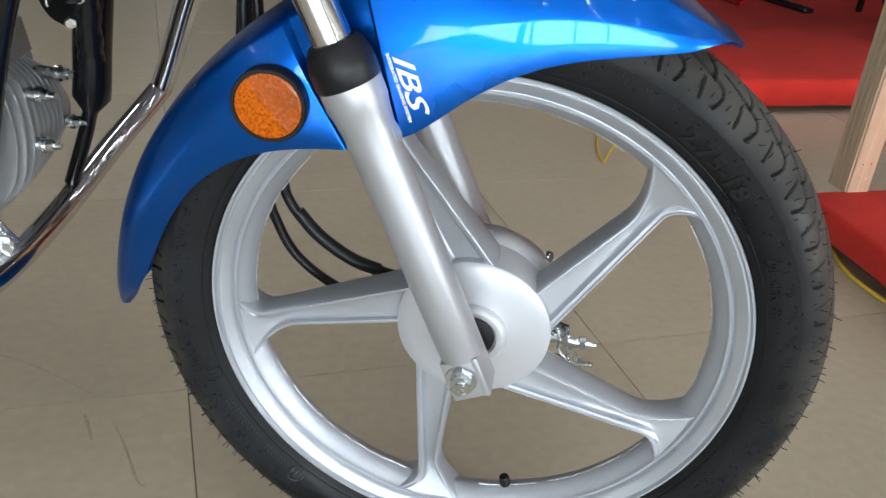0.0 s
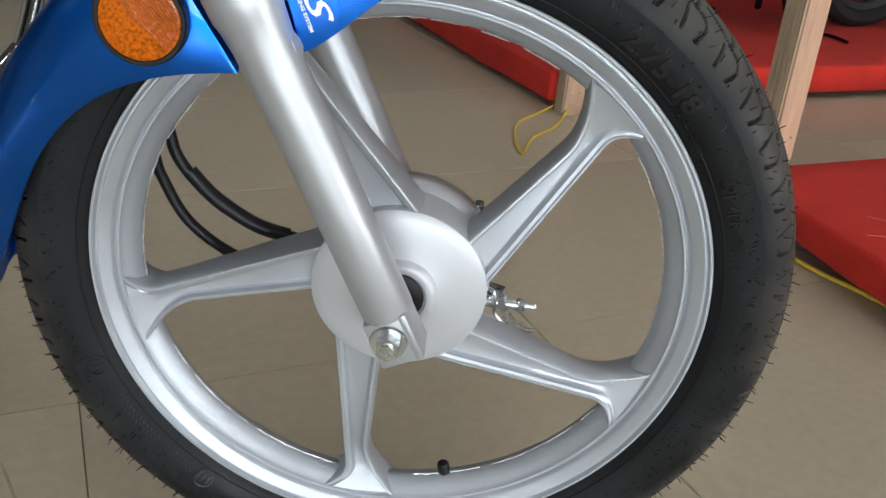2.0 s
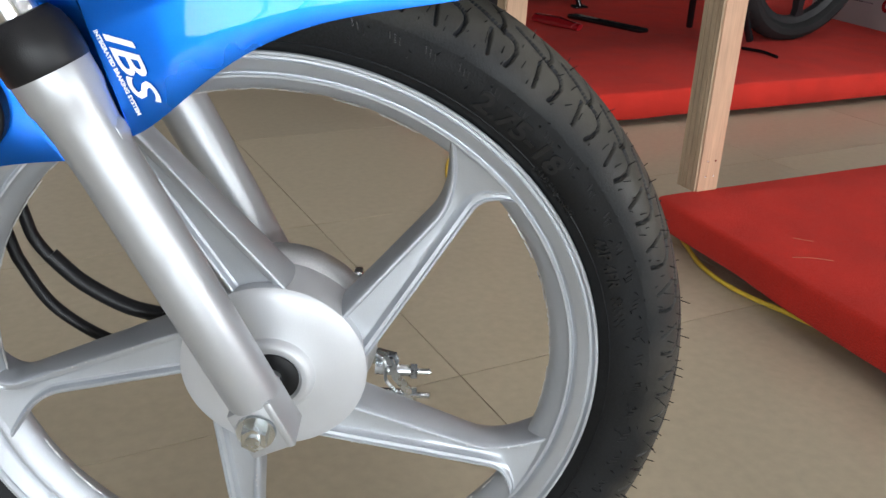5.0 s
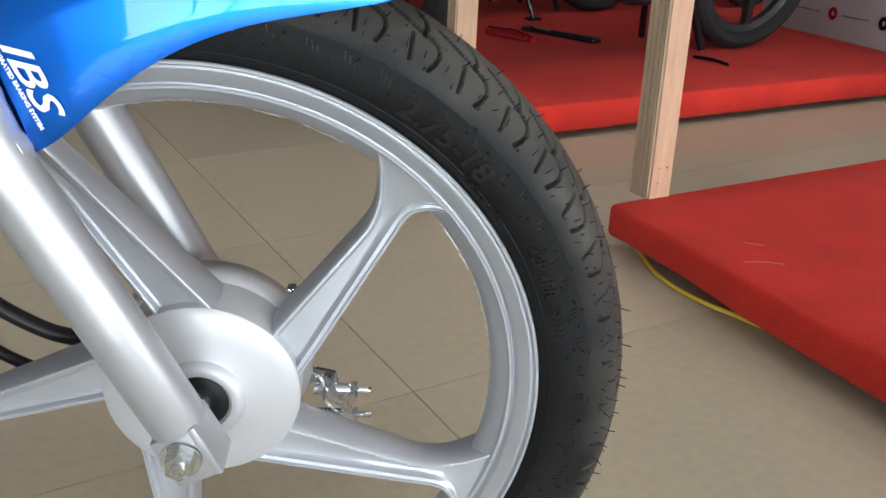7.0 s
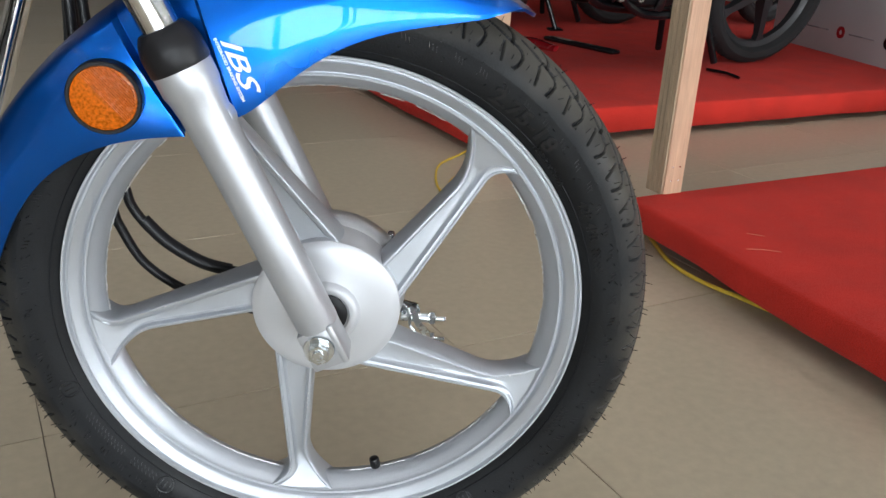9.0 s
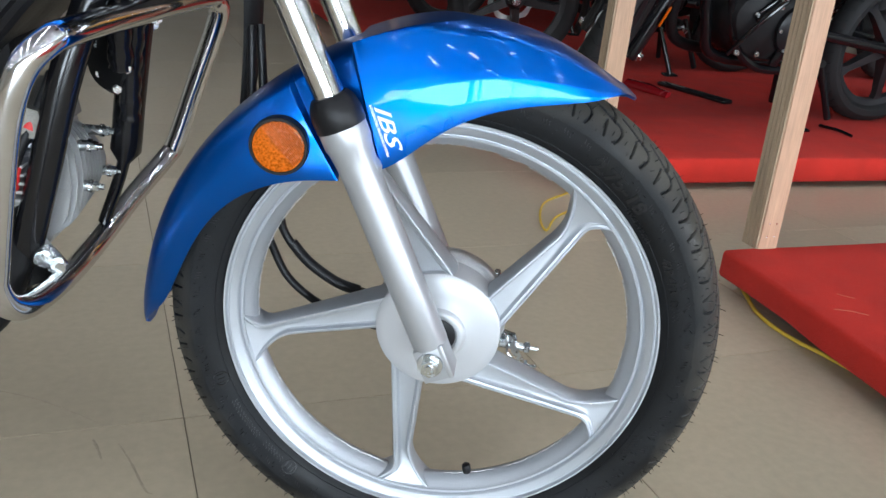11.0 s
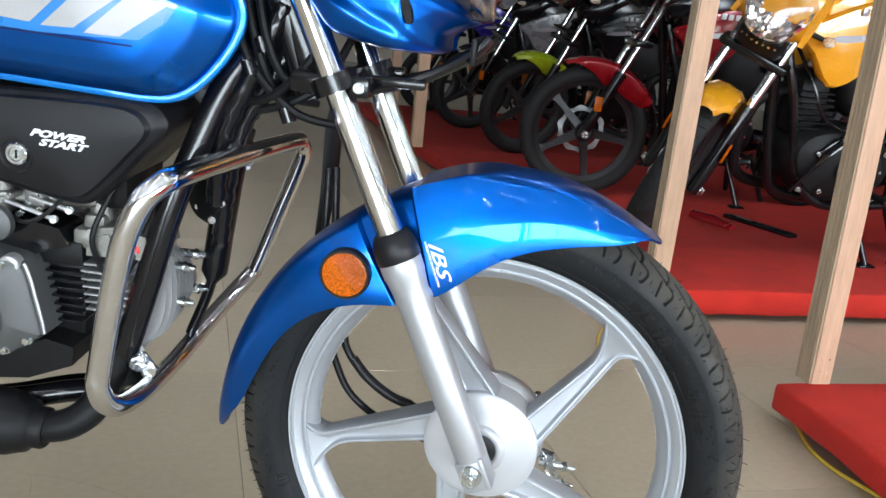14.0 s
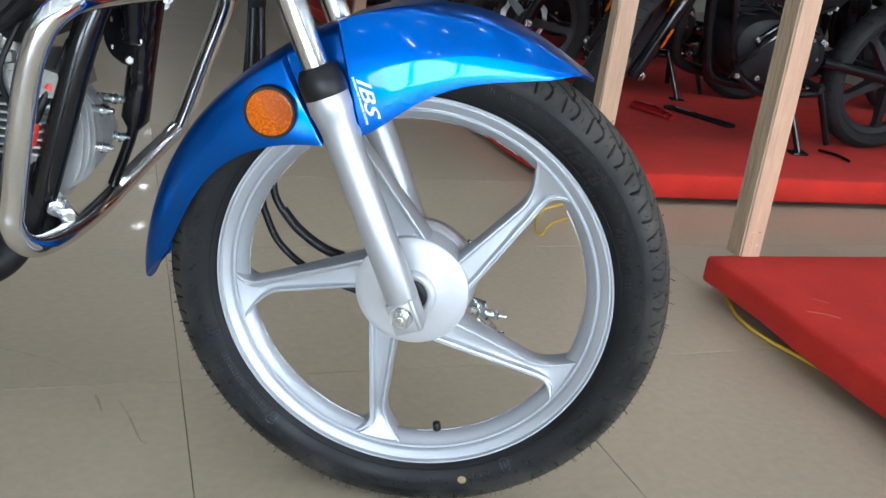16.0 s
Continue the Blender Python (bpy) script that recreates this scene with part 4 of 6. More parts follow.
slab(bm, [(-0.300, 0.800), (-0.245, 0.715), (-0.345, 0.660), (-0.375, 0.690), (-0.345, 0.735)], -0.016, 0.016)
part("gusset", bm, BLACK_PAINT, bike, "", BODY)
bm = bmesh.new()
revolve(bm, [(0.034, 0.012), (0.036, -0.004), (0.030, -0.012), (0.012, -0.014), (0.0001, -0.014)], 32, m=Matrix.Translation((-0.362, 0.028, 0.560)) @ Matrix.Rotation(radians(-35), 4, "Z"))
horn = part("horn", bm, BLACK_MATT, bike, "round black horn", BODY)
for k in range(5):
    a = 2 * math.pi * k / 5
    bm = bmesh.new()
    hexbolt(bm, facing(-0.362 + 0.026 * math.cos(a) * 0.8, 0.015 - 0.018 * math.cos(a), 0.560 + 0.027 * math.sin(a), (0.5, -0.8, 0)), 0.0048, 0.005)
    part("horn_bolt", bm, ZINC, horn, "", BODY)

# chrome leg guard, one hoop right round
hoop = [(-0.404, -0.200, 0.420), (-0.392, -0.203, 0.490), (-0.378, -0.205, 0.560), (-0.362, -0.203, 0.603), (-0.347, -0.190, 0.622), (-0.338, -0.160, 0.6265), (-0.318, -0.02, 0.622),
        (-0.292, 0.170, 0.612), (-0.287, 0.197, 0.603), (-0.288, 0.209, 0.580), (-0.318, 0.209, 0.490), (-0.343, 0.207, 0.415), (-0.353, 0.196, 0.397), (-0.375, 0.120, 0.370),
        (-0.392, 0.020, 0.345), (-0.394, -0.080, 0.348), (-0.396, -0.160, 0.362), (-0.402, -0.190, 0.378), (-0.406, -0.200, 0.400)]
crash = part("leg_guard", tube(bmesh.new(), curve(hoop, 5, True), 0.0125, 20, True), CHROME, bike, "chrome plated tubular leg guard", BODY)
for pts in ([(-0.352, -0.010, 0.648), (-0.330, -0.02, 0.632), (-0.322, -0.03, 0.612)], [(-0.428, -0.060, 0.385), (-0.412, -0.062, 0.368), (-0.398, -0.064, 0.352)]):
    part("guard_bracket", tube(bmesh.new(), curve(pts, 4), 0.010, 10, flat=0.5), ZINC, crash, "zinc plated clamp bracket", BODY)
for p in ((-0.412, -0.078, 0.372), (-0.398, -0.080, 0.366), (-0.332, 0.062, 0.596), (-0.326, 0.055, 0.604)):
    bm = bmesh.new()
    hexbolt(bm, facing(*p, (0.5, -0.85, 0)), 0.0075, 0.008, 0.0095)
    part("guard_bolt", bm, ZINC, crash, "", BODY)
bm = bmesh.new()
rod(bm, (-0.440, -0.060, 0.372), (-0.430, -0.060, 0.338), 0.019, 0.020)
part("rubber_bush", bm, BLACK_MATT, crash, "", BODY)

# engine
CASE = smooth([(-0.80, 0.510), (-0.62, 0.512), (-0.555, 0.503), (-0.530, 0.497), (-0.5215, 0.482), (-0.5145, 0.455), (-0.5060, 0.417), (-0.5085, 0.407), (-0.5355, 0.388), (-0.562, 0.376), (-0.66, 0.362), (-0.80, 0.36)], 4)
engine = part("engine", pillow(bmesh.new(), CASE, [(0.985, -0.112), (0.955, -0.118), (0.90, -0.121), (0.6, -0.126), (0.1, -0.128)], -0.095, 0.095), CASE_GREY, bike, "grey painted engine with a finned black cylinder", BODY, sharp=30)
bm = bmesh.new()
tube(bm, [Vector((x, -0.114, z)) for x, z in CASE if x > -0.53 and 0.412 < z < 0.495], 0.0024, 6)
part("cover_rim", bm, CAST, engine, "bright machined rim", BODY)
for x, z in ((-0.548, 0.492), (-0.522, 0.405), (-0.548, 0.390), (-0.60, 0.500)):
    bm = bmesh.new()
    hexbolt(bm, facing(x, -0.119, z, (0, -1, 0)), 0.0045, 0.005, 0.0060)
    part("cover_bolt", bm, ZINC, engine, "", BODY)
bm = bmesh.new()
revolve(bm, [(0.020, 0.0), (0.020, -0.010), (0.017, -0.012), (0.0001, -0.012)], 24, m=Matrix.Translation((-0.562, -0.10, 0.535)))
part("oil_cap", bm, CASE_GREY, engine, "", BODY)
bm = bmesh.new()
box(bm, (-0.530, -0.066, 0.385), (-0.478, 0.066, 0.512), 0.006)
part("cylinder_barrel", bm, BLACK_MATT, engine, "black finned cylinder", BODY)
bm = bmesh.new()
box(bm, (-0.538, -0.077, 0.484), (-0.477, 0.077, 0.513), 0.003)
part("barrel_top", bm, BLACK_MATT, engine, "", BODY)
for k in range(7):
    z = 0.4150 + 0.0100 * k
    bm = bmesh.new()
    box(bm, (-0.524 - 0.0020 * k, -0.080, z), (-0.4765, 0.080, z + 0.0030), 0.0009, segments=1)
    part("cooling_fin", bm, BLACK_PAINT, engine, "", BODY)
    # highlight on the fin's end, put in as a small bright block
    bm = bmesh.new()
    box(bm, (-0.521 - 0.0022 * k, -0.0825, z - 0.0008), (-0.5165 - 0.0022 * k, -0.0795, z + 0.0036), 0.0008, segments=1)
    part("fin_tip", bm, CAST, engine, "bright block set for the highlight on a fin end", BODY)
bm = bmesh.new()
slab(bm, [(-0.80, 0.372), (-0.66, 0.372), (-0.560, 0.384), (-0.508, 0.402), (-0.476, 0.395), (-0.478, 0.372), (-0.53, 0.350), (-0.66, 0.335), (-0.80, 0.335)], -0.105, 0.09)
part("sump", bm, BLACK_MATT, engine, "dark underside of the engine", BODY)
for k in range(7):
    bm = bmesh.new()
    z = 0.4300 + 0.0092 * k
    box(bm, (-0.483 + 0.0012 * (6 - k), -0.074, z), (-0.425, 0.074, z + 0.0036), 0.0012, segments=1)
    part("cooling_fin", bm, CAST, engine, "bare aluminium fin", BODY)
# the head: a block with upright ridges over its front face
bm = box(bmesh.new(), (-0.478, -0.045, 0.400), (-0.414, 0.066, 0.490), 0.008)
head = part("cylinder_head", bm, CAST, engine, "finned aluminium cylinder head", BODY)
bm = bmesh.new()
slab(bm, [(-0.474, 0.498), (-0.472, 0.530), (-0.440, 0.536), (-0.405, 0.528), (-0.400, 0.500)], -0.074, 0.03)
part("valve_cover", bm, DULL_ALU, engine, "", BODY)
bm = bmesh.new()
slab(bm, [(-0.468, 0.506), (-0.467, 0.524), (-0.446, 0.527), (-0.440, 0.506)], -0.077, -0.073)
part("valve_cover_pad", bm, DULL_ALU, engine, "", BODY)
for k in range(12):
    y = -0.040 + 0.0097 * k
    u = max(0.0, (y + 0.03) / 0.10)
    top, bot = 0.504 - 0.034 * u ** 1.6, 0.384 + 0.010 * u
    mid = (top + bot) / 2
    front = -0.384 - 0.010 * max(0.0, (-0.015 - y) / 0.03) ** 1.5 - 0.006 * max(0.0, (y - 0.04) / 0.03)
    bm = bmesh.new()
    slab(bm, [(v.x, v.y) for v in curve([(-0.425, bot - 0.008, 0), (front - 0.020, bot, 0), (front - 0.006, bot + 0.022, 0), (front, mid, 0), (front - 0.005, top - 0.020, 0), (front - 0.022, top, 0), (-0.425, top + 0.004, 0)], 4)], y - 0.0014, y + 0.0014)
    part("cooling_fin", bm, CAST, engine, "bare aluminium fin", BODY)
for y, z in ((-0.012, 0.476), (0.030, 0.480), (0.046, 0.428), (-0.014, 0.431)):
    bm = bmesh.new()
    rod(bm, (-0.400, y, z), (-0.379, y, z), 0.0058)
    hexbolt(bm, facing(-0.379, y, z, (1, 0, 0)), 0.0058, 0.006, 0.0075)
    rod(bm, (-0.374, y, z), (-0.366, y, z), 0.0034)
    part("head_bolt", bm, ZINC, engine, "", BODY)
bm = bmesh.new()
slab(bm, [(-0.450, 0.412), (-0.400, 0.405), (-0.404, 0.396), (-0.426, 0.362), (-0.448, 0.356)], -0.034, 0.012)
part("exhaust_port", bm, CAST, engine, "", BODY)
bm = bmesh.new()
box(bm, (-0.490, -0.075, 0.505), (-0.452, -0.015, 0.530), 0.006)
box(bm, (-0.482, -0.065, 0.525), (-0.456, -0.025, 0.545), 0.006)
part("intake_flange", bm, DULL_ALU, engine, "", BODY)
bm = bmesh.new()
tube(bm, curve([(-0.466, -0.045, 0.535), (-0.468, -0.045, 0.560), (-0.455, -0.04, 0.590)], 4), 0.013, 14)
part("intake_pipe", bm, DULL_ALU, engine, "", BODY)
bm = bmesh.new()
rod(bm, (-0.458, -0.045, 0.560), (-0.456, -0.045, 0.580), 0.015)
part("intake_clamp", bm, BLACK_PLASTIC, engine, "", BODY)
bm = bmesh.new()
tube(bm, curve([(-0.4400, -0.068, 0.441), (-0.4375, -0.072, 0.450), (-0.4350, -0.074, 0.460), (-0.4330, -0.072, 0.469)], 4), [0.0068] * 13, 12)
part("plug_cap", bm, RED_WIRE, engine, "red spark plug cap", BODY)
part("plug_lead", tube(bmesh.new(), curve([(-0.4335, -0.072, 0.468), (-0.4270, -0.073, 0.484), (-0.4190, -0.070, 0.502), (-0.4110, -0.064, 0.522), (-0.400, -0.045, 0.560)], 5), 0.0052, 10), BLACK_PLASTIC, engine, "dark spark plug lead", BODY)
part("lead_sleeve", rod(bmesh.new(), (-0.4165, -0.069, 0.508), (-0.4120, -0.066, 0.519), 0.0072), RED_WIRE, engine, "red sleeve on the lead", BODY)
bm = bmesh.new()
tube(bm, curve([(-0.640, -0.05, 0.560), (-0.600, -0.06, 0.552), (-0.560, -0.062, 0.556), (-0.500, -0.055, 0.560), (-0.470, -0.05, 0.560)], 5), 0.011, 12)
box(bm, (-0.595, -0.080, 0.540), (-0.560, -0.045, 0.578), 0.006)
box(bm, (-0.545, -0.075, 0.546), (-0.520, -0.045, 0.570), 0.005)
carb = part("carburettor", bm, DULL_ALU, engine, "dull grey carburettor", BODY)
bm = bmesh.new()
slab(bm, [(-0.64, 0.530), (-0.60, 0.546), (-0.545, 0.538), (-0.500, 0.530), (-0.490, 0.510), (-0.530, 0.496), (-0.64, 0.500)], -0.085, -0.03)
part("sprocket_cover", bm, BLACK_PAINT, engine, "dark cover over the crankcase", BODY)
bm = bmesh.new()
tube(bm, curve([(-0.578, -0.070, 0.530), (-0.577, -0.070, 0.548), (-0.575, -0.070, 0.566), (-0.574, -0.070, 0.590)], 3), [0.017, 0.019, 0.019, 0.0195, 0.020, 0.020, 0.0165, 0.016, 0.016, 0.015], 20)
box(bm, (-0.604, -0.090, 0.560), (-0.548, -0.060, 0.567), 0.002)
part("carburettor_bowl", bm, DULL_ALU, carb, "", BODY)
for x, z in ((-0.600, 0.5635), (-0.552, 0.5635), (-0.540, 0.552), (-0.526, 0.562)):
    bm = bmesh.new()
    hexbolt(bm, facing(x, -0.0915 if x < -0.545 else -0.076, z, (0, -1, 0)), 0.0032, 0.004, 0.0040)
    part("carburettor_screw", bm, ZINC, carb, "", BODY)
for k in range(4):
    bm = bmesh.new()
    hexbolt(bm, facing(-0.590 + 0.022 * k, -0.081, 0.542 + 0.006 * (k % 2), (0, -1, 0)), 0.0034, 0.005, 0.0042)
    part("carburettor_screw", bm, ZINC, engine, "", BODY)
for pts, r in (([(-0.600, -0.085, 0.575), (-0.560, -0.092, 0.585), (-0.520, -0.080, 0.575), (-0.500, -0.06, 0.600)], 0.0032), ([(-0.570, -0.082, 0.548), (-0.540, -0.092, 0.536), (-0.515, -0.088, 0.545), (-0.490, -0.07, 0.575)], 0.0026), ([(-0.455, -0.070, 0.478), (-0.462, -0.085, 0.520), (-0.452, -0.075, 0.560), (-0.430, -0.04, 0.620)], 0.0034)):
    part("fuel_hose", tube(bmesh.new(), curve(pts, 5), r, 8), BLACK_PLASTIC, engine, "thin black hose", BODY)
for a, b in (((-0.56, -0.085, 0.556), (-0.505, -0.086, 0.541)), ((-0.535, -0.080, 0.562), (-0.490, -0.08, 0.552))):
    bm = bmesh.new()
    rod(bm, a, b, 0.0026)
    hexbolt(bm, facing(*b, (0.3, -1, 0)), 0.0038, 0.005, 0.0046)
    part("link_rod", bm, CAST, engine, "", BODY)
bm = bmesh.new()
box(bm, (-0.74, -0.06, 0.55), (-0.43, 0.06, 0.69), 0.012)
part("air_box", bm, BLACK_MATT, bike, "matt black air box between frame and engine", BODY)
bm = tube(bmesh.new(), curve([(-0.455, -0.06, 0.325), (-0.500, -0.075, 0.322), (-0.560, -0.09, 0.312), (-0.66, -0.10, 0.300)], 5), 0.014, 12)
part("cradle_brace", bm, BLACK_PAINT, bike, "", BODY)
# stepped outer cover on the crankcase
bm = bmesh.new()
o = smooth([(-0.72, 0.492), (-0.60, 0.494), (-0.570, 0.487), (-0.556, 0.465), (-0.546, 0.425), (-0.558, 0.402), (-0.592, 0.384), (-0.72, 0.376)], 4)
pillow(bm, o, [(0.99, -0.128), (0.965, -0.1315), (0.90, -0.1330), (0.86, -0.1318), (0.5, -0.1318), (0.1, -0.1318)], -0.120, -0.112)
part("clutch_cover", bm, CASE_GREY, engine, "stepped grey cover", BODY, sharp=25)
bm = bmesh.new()
revolve(bm, [(0.0115, 0.008), (0.0118, -0.004), (0.0105, -0.006), (0.0075, -0.0065), (0.0068, -0.0050), (0.0001, -0.0050)], 32, m=Matrix.Translation((-0.541, -0.114, 0.492)))
part("filler_cap", bm, CAST, engine, "round silver filler cap", BODY)
for x, z in ((-0.572, 0.482), (-0.555, 0.440), (-0.566, 0.400)):
    bm = bmesh.new()
    hexbolt(bm, facing(x, -0.131, z, (0, -1, 0)), 0.0042, 0.005, 0.0055)
    part("cover_bolt", bm, ZINC, engine, "", BODY)

# exhaust
bm = bmesh.new()
tube(bm, curve([(-0.425, 0.0, 0.420), (-0.440, -0.045, 0.395), (-0.443, -0.085, 0.355), (-0.452, -0.108, 0.324), (-0.477, -0.118, 0.304), (-0.507, -0.12, 0.297), (-0.53, -0.12, 0.296)], 6), 0.0185, 20)
exhaust = part("exhaust_pipe", bm, BLACK_MATT, bike, "matt black exhaust pipe and silencer", BODY)
bm = bmesh.new()
zs = [(-0.500, 0.0220), (-0.503, 0.0245), (-0.515, 0.0250), (-0.520, 0.0310), (-0.528, 0.0330), (-0.540, 0.0375), (-0.556, 0.0390), (-0.85, 0.0400)]
tube(bm, [(x, -0.12, 0.296 + (-0.51 - x) * 0.06) for x, r in zs], [r for x, r in zs], 28)
part("silencer", bm, BLACK_MATT, exhaust, "", BODY)

# headlamp cowl, on the fork
COWL = smooth([(-0.276, 0.601), (-0.250, 0.592), (-0.222, 0.586), (-0.200, 0.577), (-0.190, 0.556), (-0.194, 0.536), (-0.214, 0.5285), (-0.2195, 0.523), (-0.214, 0.514), (-0.2025, 0.4995), (-0.189, 0.4905), (-0.166, 0.485), (-0.143, 0.481), (-0.112, 0.479), (-0.092, 0.478),
               (-0.083, 0.481), (-0.081, 0.497), (-0.068, 0.506), (-0.051, 0.513), (-0.050, 0.520), (-0.064, 0.536), (-0.076, 0.551), (-0.078, 0.564), (-0.100, 0.586), (-0.133, 0.622), (-0.172, 0.680), (-0.200, 0.715), (-0.245, 0.715), (-0.275, 0.665)], 4)
COWL_STEPS = [(0.985, -0.082), (0.95, -0.089), (0.86, -0.096), (0.70, -0.102), (0.45, -0.106), (0.1, -0.107)]
COWL_STEPS = COWL_STEPS[:2] + [q for q in finer(COWL_STEPS, -0.072, 32) if q[0] < 0.94]
bm = pillow(bmesh.new(), COWL, COWL_STEPS, -0.072, 0.072)
c = Vector((sum(p[0] for p in COWL) / len(COWL), sum(p[1] for p in COWL) / len(COWL)))
rings = [[bm.verts.new((c.x + (p[0] - c.x) * s, -y, c.y + (p[1] - c.y) * s)) for p in COWL] for s, y in [(1.0, -0.0725)] + COWL_STEPS]
skin(bm, rings)
for v in bm.verts:
    x, z = v.co.x, v.co.z
    # a wing stands out under a slanting ridge, the nose turns in past the vent, and the top draws in over another line
    below = (0.5320 - 0.50 * (x + 0.183)) - z
    wing = 0.0075 * max(0.0, min(1.0, below / 0.010)) * max(0.0, min(1.0, (-0.104 - x) / 0.016))
    past = min(x - (-0.1135 - 0.115 * (z - 0.485)), (0.5500 + 0.20 * (x + 0.120) - z) * 1.3)
    nose = 1.05 * 0.5 * (past + math.sqrt(past * past + 0.000012))
    above = z - (0.592 - 0.63 * (x + 0.15))
    v.co.y += (min(nose, 0.8 * abs(v.co.y)) - wing + 0.42 * max(0.0, above)) * (1 if v.co.y < 0 else -1)
for k in range(4):
    bmesh.ops.smooth_vert(bm, verts=[v for v in bm.verts if abs(v.co.y) > 0.020], factor=0.5, use_axis_y=True)
cowl = part("headlamp_cowl", bm, BLUE, bike, "glossy blue headlamp cowl", HEAD, sharp=45)
bm = bmesh.new()
# vent recess as a slab, the shade inside it given by black colour
slot = [(-0.1225, 0.5445), (-0.117, 0.5435), (-0.1095, 0.528), (-0.1065, 0.513), (-0.111, 0.510), (-0.1175, 0.525)]
slab(bm, smooth(slot, 3), -0.1220, -0.06)
for v in bm.verts:
    v.co.y += 0.018
part("cowl_vent", bm, BLACK_MATT, cowl, "black slab set for the shaded vent recess in the cowl", HEAD)


def lamp_ring(bm, s, deep, n, half=0.076, high=0.079):
    """A rounded square ring of the headlamp; deep goes from 0 at the cowl to 1 at the glass."""
    ring = []
    for j in range(n):
        a = 2 * math.pi * (j + 0.5) / n
        cy, sz = math.cos(a), math.sin(a)
        y = half * math.copysign(abs(cy) ** 0.75, cy) * s
        z = high * math.copysign(abs(sz) ** 0.75, sz) * s
        back, front = -0.112 - 0.75 * z, -0.062 - 0.40 * z - 2.2 * y * y
        ring.append(bm.verts.new((back + (front - back) * deep, y, 0.593 + z)))
    return ring


bm = bmesh.new()
skin(bm, [lamp_ring(bm, s, d, 44) for s, d in ((1.0, -0.2), (1.0, 0.1), (0.99, 0.5), (0.96, 0.8), (0.90, 0.95), (0.75, 1.02), (0.4, 1.05), (0.03, 1.06))])
skin(bm, [lamp_ring(bm, s, d, 44, 0.073, 0.076) for s, d in ((1.0, -0.2), (1.0, 0.1), (0.99, 0.46), (0.96, 0.75), (0.90, 0.89), (0.75, 0.96), (0.4, 0.99), (0.03, 1.0))])
part("headlamp_glass", bm, CLEAR, cowl, "clear headlamp glass", HEAD)
bm = bmesh.new()
skin(bm, [lamp_ring(bm, s, d, 26, 0.071, 0.074) for s, d in ((1.0, 0.62), (0.92, 0.50), (0.80, 0.60), (0.66, 0.42), (0.52, 0.52), (0.34, 0.30), (0.12, 0.15))], caps=False)
rng = random.Random(3)
for v in bm.verts:
    v.co.x += rng.uniform(-0.004, 0.004)
part("headlamp_reflector", bm, FACET, cowl, "bright stepped headlamp reflector", HEAD, sharp=4)
bm = bmesh.new()
bmesh.ops.create_uvsphere(bm, u_segments=14, v_segments=8, radius=0.012, matrix=Matrix.Translation((-0.095, 0, 0.593)))
part("headlamp_bulb", bm, CLEAR, cowl, "", HEAD)

for side in (-1, 1):
    at = HEAD @ Matrix.Translation((-0.0070, side * 0.155, 0.5655))
    bm = bmesh.new()
    skin(bm, [[bm.verts.new((x, r * math.cos(2 * math.pi * k / 32), 1.02 * r * math.sin(2 * math.pi * k / 32))) for k in range(32)] for x, r in ((-0.2185, 0.010), (-0.2178, 0.018), (-0.2135, 0.0255), (-0.205, 0.0298), (-0.190, 0.0325), (-0.182, 0.0335), (-0.1805, 0.0325))])
    lamp = part("turn_indicator", bm, BLACK_PLASTIC, bike, "black turn indicator with a clear lens", at)
    bm = bmesh.new()
    skin(bm, [[bm.verts.new((x + 0.010 * math.cos(2 * math.pi * (k + 0.5) / 8) ** 2, r * math.cos(2 * math.pi * (k + 0.5) / 8), 1.04 * r * math.sin(2 * math.pi * (k + 0.5) / 8))) for k in range(8)] for x, r in ((-0.1825, 0.0325), (-0.1800, 0.0343), (-0.173, 0.0340), (-0.163, 0.0275), (-0.156, 0.0165), (-0.154, 0.0030))])
    part("indicator_lens", bm, CLEAR, lamp, "clear faceted lens", at, sharp=15)
    bm = bmesh.new()
    for k in range(3):
        for u in range(4):
            box(bm, (-0.1745, -0.0085 + 0.0058 * k, -0.0142 + 0.0072 * u), (-0.1690, -0.0035 + 0.0058 * k, -0.0080 + 0.0072 * u), 0.0016)
    part("bulb", bm, AMBER, lamp, "amber bulb behind ribbed glass", at)
    bm = bmesh.new()
    skin(bm, [[bm.verts.new((x + 0.0012 * (k % 2), r * math.cos(2 * math.pi * k / 40), r * math.sin(2 * math.pi * k / 40))) for k in range(40)] for x, r in ((-0.1725, 0.0318), (-0.1765, 0.0270), (-0.1775, 0.0240), (-0.1795, 0.0150), (-0.1805, 0.002))], caps=False)
    part("lamp_reflector", bm, PALE_AMBER, lamp, "pale ribbed reflector", at, sharp=5)
    for k in range(9):
        z = -0.026 + 0.0065 * k
        w = math.sqrt(0.0300 ** 2 - z * z)
        bm = bmesh.new()
        box(bm, (-0.1685, -w * 0.9, z - 0.0012), (-0.1672, w * 0.9, z + 0.0012))
        part("lens_rib", bm, CLEAR, lamp, "", at)
    bm = bmesh.new()
    rod(bm, (-0.194, -side * 0.060, -0.006), (-0.194, -side * 0.015, 0.0), 0.010, 0.012)
    part("stalk", bm, BLACK_PLASTIC, lamp, "", at)

